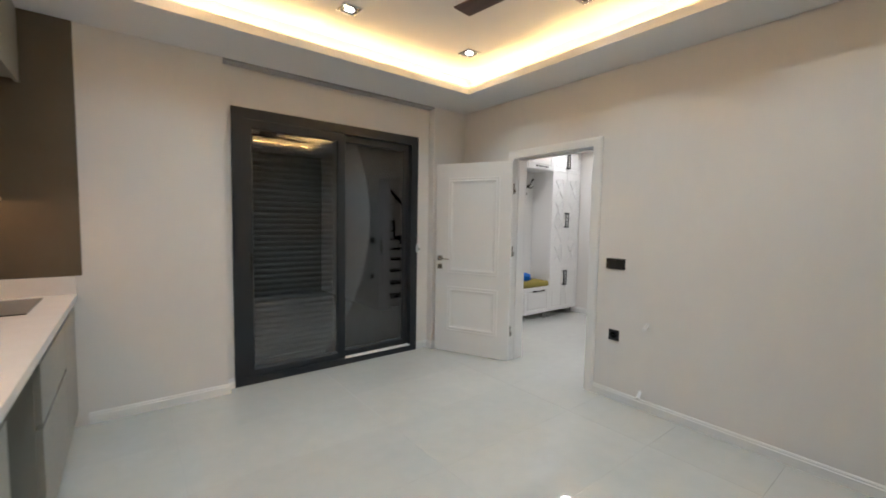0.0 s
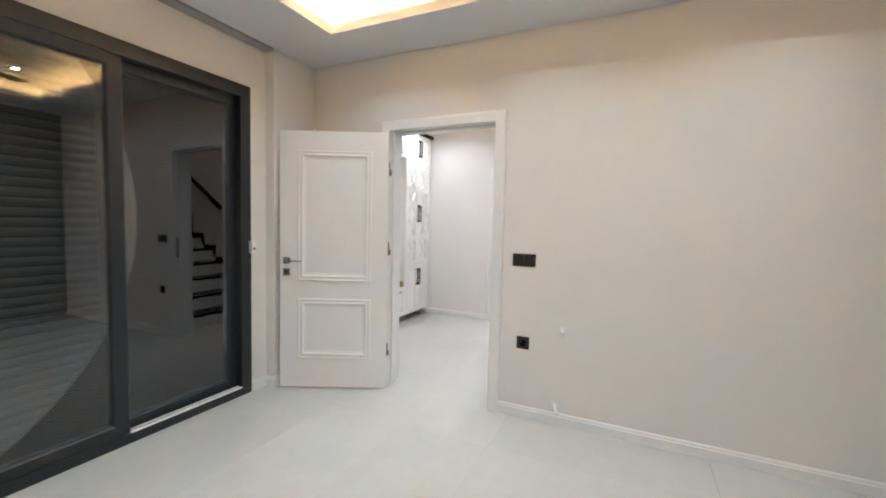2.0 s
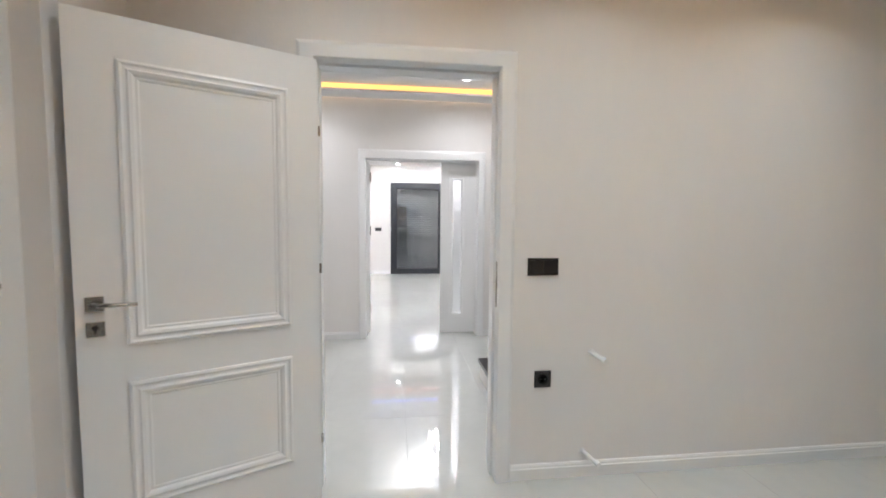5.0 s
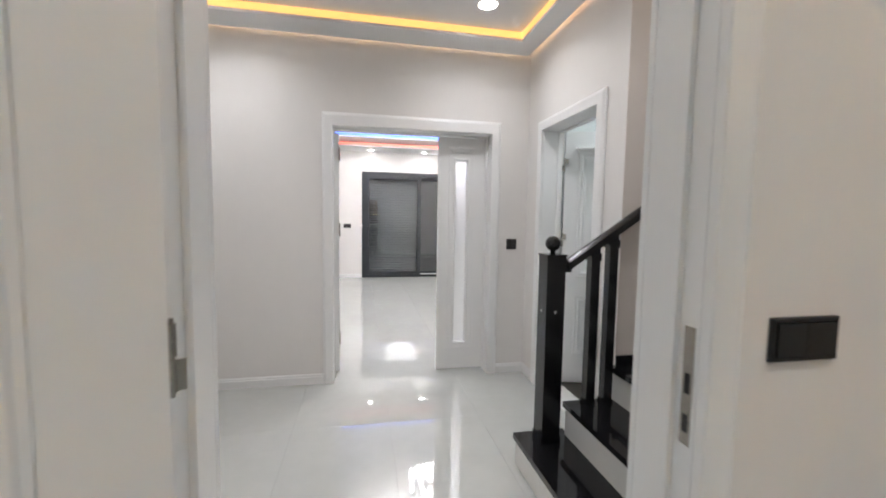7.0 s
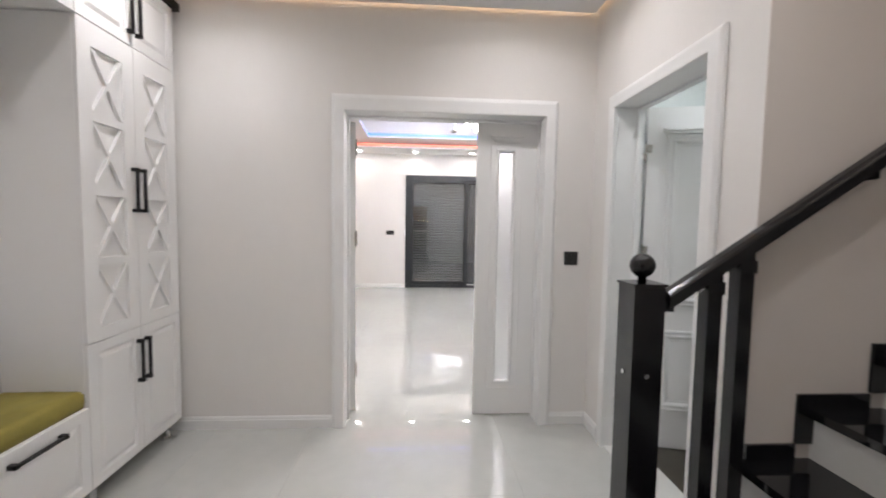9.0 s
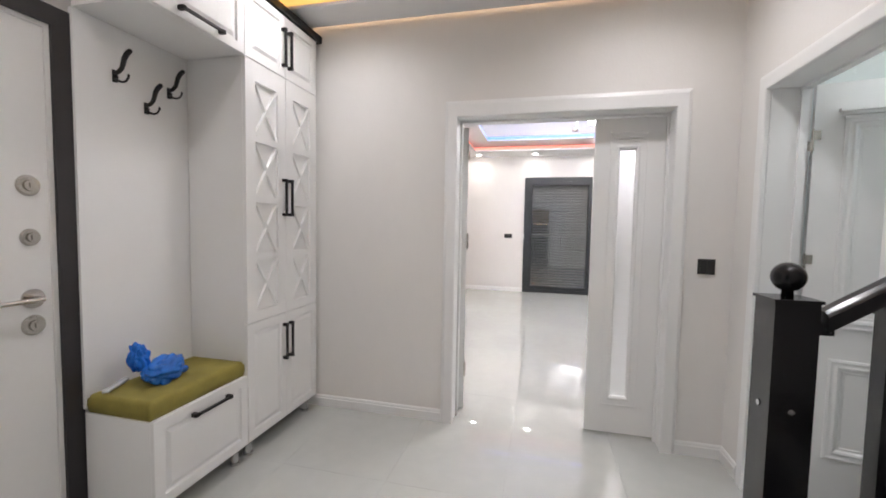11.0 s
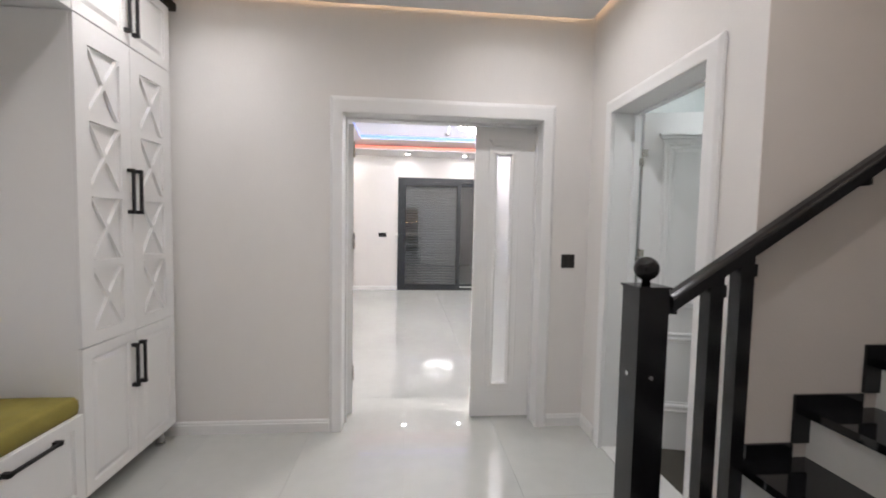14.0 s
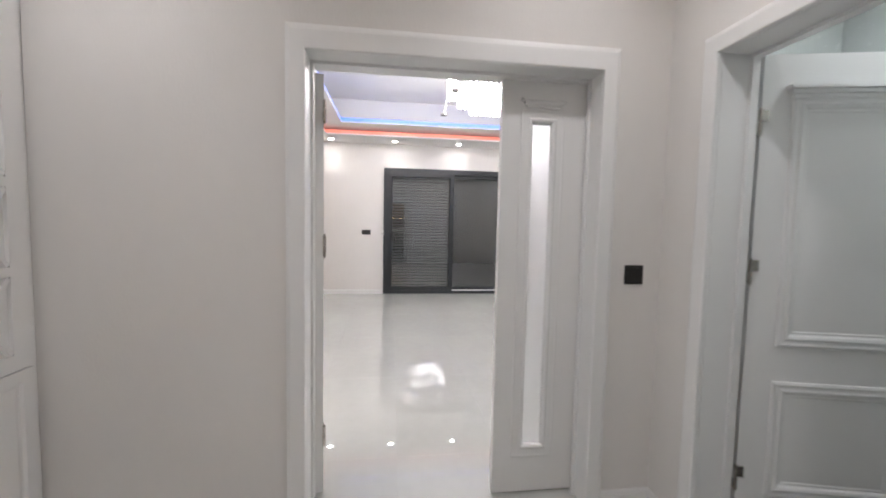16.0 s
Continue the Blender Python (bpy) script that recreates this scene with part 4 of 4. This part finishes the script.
bag = thing("plastic_bag", pose(4.765, 4.10, 0.571, 0, 0, 16), "crumpled blue plastic bag of shoe covers on the cushion", "bag")
part("body", crumple(0.118, 0.072, 0.060, 2.0, 0.42), BLUE_PLASTIC, bag, smooth=True, at=pose(0.0, 0, 0.045))
part("knot", crumple(0.046, 0.036, 0.072, 7.0, 0.5), BLUE_PLASTIC, bag, smooth=True, at=pose(-0.062, 0.075, 0.12, 0, -14, 0))
slip = thing("plastic_sleeve", pose(4.63, 4.225, 0.574, 0, 0, 24), "thin grey plastic sleeve lying at the cushion edge", "sleeve")
bm = bmesh.new()
rowa = [bm.verts.new((-0.07 + 0.02 * k, -0.012 + 0.004 * math.sin(k), 0.004 + 0.006 * math.sin(k * 0.8) ** 2)) for k in range(9)]
rowb = [bm.verts.new((-0.07 + 0.02 * k, 0.012 + 0.003 * math.cos(k), 0.007 + 0.006 * math.cos(k * 0.7) ** 2)) for k in range(9)]
lowa = [bm.verts.new((v.co.x, v.co.y, -0.004)) for v in rowa]
lowb = [bm.verts.new((v.co.x, v.co.y, -0.004)) for v in rowb]
for k in range(8):
    bm.faces.new((rowa[k], rowa[k + 1], rowb[k + 1], rowb[k]))
    bm.faces.new((lowb[k], lowb[k + 1], lowa[k + 1], lowa[k]))
    bm.faces.new((lowa[k], lowa[k + 1], rowa[k + 1], rowa[k]))
    bm.faces.new((rowb[k], rowb[k + 1], lowb[k + 1], lowb[k]))
bm.faces.new((rowa[0], rowb[0], lowb[0], lowa[0]))
bm.faces.new((lowa[8], lowb[8], rowb[8], rowa[8]))
part("film", bm, material("grey_film", (0.62, 0.63, 0.65), 0.25, vary=0.1, scale=30), slip, smooth=True)


# ---------------------------------------------------------------- switches and small fittings
def switch_plate(at, w, h, label, kind, modules=1):
    ob = thing(kind, at, label, "switch" if kind == "light_switch" else "socket")
    part("frame", loft(bmesh.new(), -w / 2, w / 2, -h / 2, h / 2, [(0, 0), (0, -0.007), (0.002, -0.009), (0.008, -0.009), (0.0095, -0.007)], cap=True, back=True), BLACK_PLASTIC, ob)
    if kind == "light_switch":
        step = (w - 0.02) / modules
        for i in range(modules):
            x0 = -w / 2 + 0.01 + i * step
            part("rocker", boxes((x0 + 0.0008, x0 + step - 0.0008, -0.012, -0.006, -h / 2 + 0.0105, h / 2 - 0.0105)), BLACK_PLASTIC, ob, bevel=0.001)
    else:
        part("insert", lathe([(0.026, 0.0), (0.026, 0.004), (0.021, 0.004), (0.019, -0.0), (0.002, -0.001)], 28), HOB, ob, at=pose(0, -0.007, 0, 90))
        bm = rod((-0.0095, -0.0075, 0), (-0.0095, -0.0085, 0), 0.0025, n=10)
        cyl(bm, (0.0095, -0.0075, 0), (0.0095, -0.0085, 0), 0.0025, n=10)
        part("contact", bm, STEEL, ob)
    return ob


def facing_west(x, y, z):
    return pose(x, y, z, 0, 0, -90)


switch_plate(facing_west(KX, 1.897, 1.105), 0.158, 0.086, "black double light switch on the cream wall", "light_switch", 2)
switch_plate(facing_west(KX, 1.885, 0.528), 0.086, 0.086, "black wall socket on the cream wall", "wall_socket")
switch_plate(facing_west(HX1, 1.452, 1.118), 0.088, 0.088, "black square light switch beside the double door", "light_switch", 2)
switch_plate(facing_west(LX1, 3.03, 1.136), 0.158, 0.086, "black double light switch on the far wall", "light_switch", 2)
for y, z, dy in ((1.625, 0.66, -0.02), (1.655, 0.13, -0.03)):
    ob = thing("pipe_stub", pose(KX, y, z), "short white capped water pipe standing out of the wall", "pipe")
    part("pipe", rod((0, 0, 0), (-0.09, dy, -0.012), 0.011, n=16), SKIRT, ob, smooth=False)
    part("cap", rod((-0.085, dy * 0.95, -0.011), (-0.105, dy * 1.15, -0.014), 0.014, 0.013, n=16), SKIRT, ob)
    part("wall_flange", rod((-0.0, 0, 0), (-0.006, 0, 0), 0.018, n=16), SKIRT, ob)


# ---------------------------------------------------------------- kitchen units
def base_unit(y0, y1, drawers):
    u = thing("base_cabinet", pose(0, 0, 0), "greige handleless kitchen base cabinet", "cabinet", "kitchen base cabinets")
    part("body", boxes((KW, -0.225, y0 + 0.001, y1 - 0.001, 0.10, 0.858)), GREIGE, u)
    part("plinth", boxes((KW, -0.23, y0 + 0.001, y1 - 0.001, 0.0, 0.098)), GREIGE_DARK, u)
    edges = [0.105] + drawers + [0.835]
    for a, b in zip(edges, edges[1:]):
        part("door", boxes((-0.224, -0.202, y0 + 0.002, y1 - 0.002, a + 0.002, b - 0.022)), GREIGE, u, bevel=0.002)
    return u


for a, b, dr in ((-0.34, 0.30, [0.48]), (0.30, 0.90, []), (0.90, 1.90, [0.48]), (2.47, 3.27, [0.56]), (3.27, 3.778, [])):
    base_unit(a, b, dr)
dish = thing("dishwasher_gap", pose(0, 0, 0), "dark open appliance bay between the base cabinets", "appliance bay")
part("back_panel", boxes((KW, KW + 0.02, 1.902, 2.468, 0.0, 0.858)), GREIGE, dish)
wt = thing("worktop", pose(0, 0, 0), "white quartz kitchen worktop", "worktop")
part("slab", boxes((KW, -0.185, -0.34, 3.779, 0.862, 0.902)), QUARTZ, wt, bevel=0.003)
part("upstand", boxes((KW, -0.185, 3.761, 3.779, 0.903, 1.02), (KW, KW + 0.015, -0.34, 3.76, 0.903, 1.02)), QUARTZ, wt, bevel=0.002)
sink = thing("hob", pose(0, 0, 0), "black glass hob set in the white worktop", "hob")
part("glass_plate", boxes((-0.72, -0.33, 3.14, 3.65, 0.9025, 0.909)), HOB, sink, bevel=0.002)
bp = thing("wall_panel", pose(0, 0, 0), "taupe splashback panel above the worktop", "panel")
part("board", boxes((KW, -0.155, 3.766, 3.779, 1.022, 2.648)), PANEL, bp)
bp2 = thing("wall_panel", pose(0, 0, 0), "taupe splashback panel along the worktop", "panel")
part("board", boxes((KW, KW + 0.01, -0.34, 3.764, 1.022, 1.50)), PANEL, bp2)
for a, b in ((2.98, 3.762), (2.18, 2.978), (1.38, 2.178), (0.58, 1.378), (-0.34, 0.578)):
    u = thing("upper_cabinet", pose(0, 0, 0), "greige handleless upper kitchen cabinet", "cabinet", "kitchen upper cabinets")
    part("body", boxes((KW, -0.42, a, b - 0.002, 2.23, 2.648)), GREIGE, u)
    part("door", boxes((-0.419, -0.40, a + 0.002, b - 0.004, 2.21, 2.646)), GREIGE, u, bevel=0.002)
    u = thing("open_shelf_cabinet", pose(0, 0, 0), "oak lined open kitchen shelf under the upper cabinets", "shelf")
    part("top_board", boxes((KW + 0.011, -0.50, a, b - 0.002, 2.19, 2.208)), OAK, u)
    part("bottom_board", boxes((KW + 0.011, -0.50, a, b - 0.002, 1.50, 1.52)), OAK, u)
    part("back_board", boxes((KW + 0.001, KW + 0.011, a, b - 0.002, 1.502, 2.208)), OAK, u)
led = thing("under_cabinet_light", pose(0, 0, 0), "warm light strip under the kitchen shelf", "light strip")
part("led_strip", boxes((-0.56, -0.55, -0.30, 3.70, 1.492, 1.499)), material("shelf_led", (1.0, 0.55, 0.25), emit=28.0), led)

for a, b in ((2.56, 3.172), (1.95, 2.558), (1.34, 1.948), (0.73, 1.338)):
    u = thing("tall_unit", pose(0, 0, 0), "greige full-height kitchen cabinet", "cabinet", "tall kitchen cabinets")
    part("body", boxes((a, b, -1.19, KS - 0.021, 0.09, 2.648)), GREIGE_DARK, u)
    part("plinth", boxes((a, b, -1.19, KS - 0.05, 0.0, 0.088)), GREIGE_DARK, u)
    part("door", boxes((a + 0.002, b - 0.002, KS - 0.02, KS, 0.0 + 0.02, 1.30)), GREIGE, u, bevel=0.002)
    part("door", boxes((a + 0.002, b - 0.002, KS - 0.02, KS, 1.304, 2.646)), GREIGE, u, bevel=0.002)

# ceiling fan
fan = thing("ceiling_fan", pose(1.70, 1.40, TOP), "ceiling fan with dark walnut blades, at rest", "fan")
part("canopy", lathe([(0.02, -0.09), (0.06, -0.05), (0.065, -0.001)]), BLACK_METAL, fan, smooth=True)
part("rod", rod((0, 0, -0.08), (0, 0, -0.17), 0.014), BLACK_METAL, fan)
part("motor", lathe([(0.03, -0.29), (0.09, -0.275), (0.11, -0.24), (0.11, -0.20), (0.07, -0.165), (0.02, -0.16)]), BLACK_METAL, fan, smooth=True)
for k in range(3):
    bm = boxes((0.10, 0.64, -0.065, 0.065, -0.243, -0.235))
    part("blade", bm, WALNUT, fan, "dark walnut blade", bevel=0.003, at=pose(0, 0, 0, 0, 0, 97 + 120 * k))

# living room bookcase along the side wall
LIGHT_OAK = material("light_oak", (0.50, 0.37, 0.24), 0.5, vary=0.2, scale=3, stretch=(1, 1, 8))
bc = thing("bookcase", pose(0, 0, 0), "tall light oak cupboard with an open shelf bay halfway up", "bookcase")
by0, by1, bx0, bx1 = 3.92, 4.005, 10.75, 11.45
bxm = (bx0 + bx1) / 2
part("back_panel", boxes((bx0, bx1, by1 - 0.01, by1, 0.05, 2.45)), OAK, bc)
for x in (bx0, bxm - 0.01, bx1 - 0.02):
    part("side_panel", boxes((x, x + 0.02, by0, by1 - 0.011, 0.0, 2.45)), LIGHT_OAK, bc)
for z in (0.05, 0.90, 1.25, 1.62, 2.43):
    for xa, xb in ((bx0 + 0.021, bxm - 0.011), (bxm + 0.011, bx1 - 0.021)):
        part("shelf", boxes((xa, xb, by0, by1 - 0.011, z, z + 0.02)), OAK, bc)
for xa, xb, hx in ((bx0 + 0.001, bxm - 0.001, bxm - 0.04), (bxm + 0.001, bx1 - 0.001, bxm + 0.04)):
    for z0, z1, hz in ((0.06, 0.91, 0.78), (1.63, 2.445, 1.80)):
        d = part("door", boxes((xa, xb, by0 - 0.019, by0 - 0.001, z0, z1)), LIGHT_OAK, bc, bevel=0.002)
        part("handle", boxes((hx - 0.006, hx + 0.006, by0 - 0.045, by0 - 0.019, hz - 0.09, hz + 0.09)), BLACK_METAL, d, "black bar handle", bevel=0.002)


# ---------------------------------------------------------------- the kitchen wing stands slightly out of line with the hall
WING = Matrix.Translation((0.03, -0.045, 0))
bpy.context.view_layer.update()
for ob in [o for o in scene.objects if o.parent is None and o.type in ("MESH", "EMPTY", "LIGHT")]:
    meshes = [m for m in (ob, *ob.children_recursive) if m.type == "MESH"]
    reach = max(((m.matrix_world @ Vector(c)).x for m in meshes for c in m.bound_box), default=ob.matrix_world.translation.x)
    if reach < 3.37:
        ob.matrix_basis = WING @ ob.matrix_basis


# ---------------------------------------------------------------- floor
floor = structure("floor", boxes((KW - 0.1, LX1 + 0.1, -1.35, HN + 0.15, -0.12, -0.003)), GROUT, "polished white porcelain tile floor", "floor")
structure("wc_floor", boxes((4.74, 5.99, 0.25, HS - 0.2, -0.002, 0.002)), WC_FLOOR, "dark brown washroom floor tile", "floor")
structure("floor_threshold", boxes((4.80, 5.56, HS - 0.199, HS - 0.001, -0.002, 0.006)), RISER, "white marble threshold under the washroom door", "threshold")
TW, TL = 0.6, 1.2
cache = {}
y = 1.92 - 6 * TW
while y < HN + 0.15:
    x = 5.13 - 5 * TL - TL
    while x < LX1:
        a0, a1, b0, b1 = max(x, KW), min(x + TL, LX1 + 0.05), max(y, -1.3), min(y + TW, HN + 0.1)
        if a1 - a0 > 0.02 and b1 - b0 > 0.02:
            key = (round(a1 - a0, 3), round(b1 - b0, 3))
            if key not in cache:
                w, l, g = key[0], key[1], 0.0003
                bm = bmesh.new()
                lo = [bm.verts.new(p) for p in ((g, g, -0.004), (w - g, g, -0.004), (w - g, l - g, -0.004), (g, l - g, -0.004))]
                up = [bm.verts.new(p) for p in ((g, g, -0.0006), (w - g, g, -0.0006), (w - g, l - g, -0.0006), (g, l - g, -0.0006))]
                e = g + 0.0004
                tp = [bm.verts.new(p) for p in ((e, e, 0), (w - e, e, 0), (w - e, l - e, 0), (e, l - e, 0))]
                for r0, r1 in ((lo, up), (up, tp)):
                    for i in range(4):
                        bm.faces.new((r0[i], r0[(i + 1) % 4], r1[(i + 1) % 4], r1[i]))
                bm.faces.new(tp)
                cache[key] = finish(bm)
                cache[key].materials.append(TILE)
            t = new("tile", cache[key])
            t.parent = floor
            t.matrix_basis = pose(a0, b0, 0)
        x += TL
    y += TW
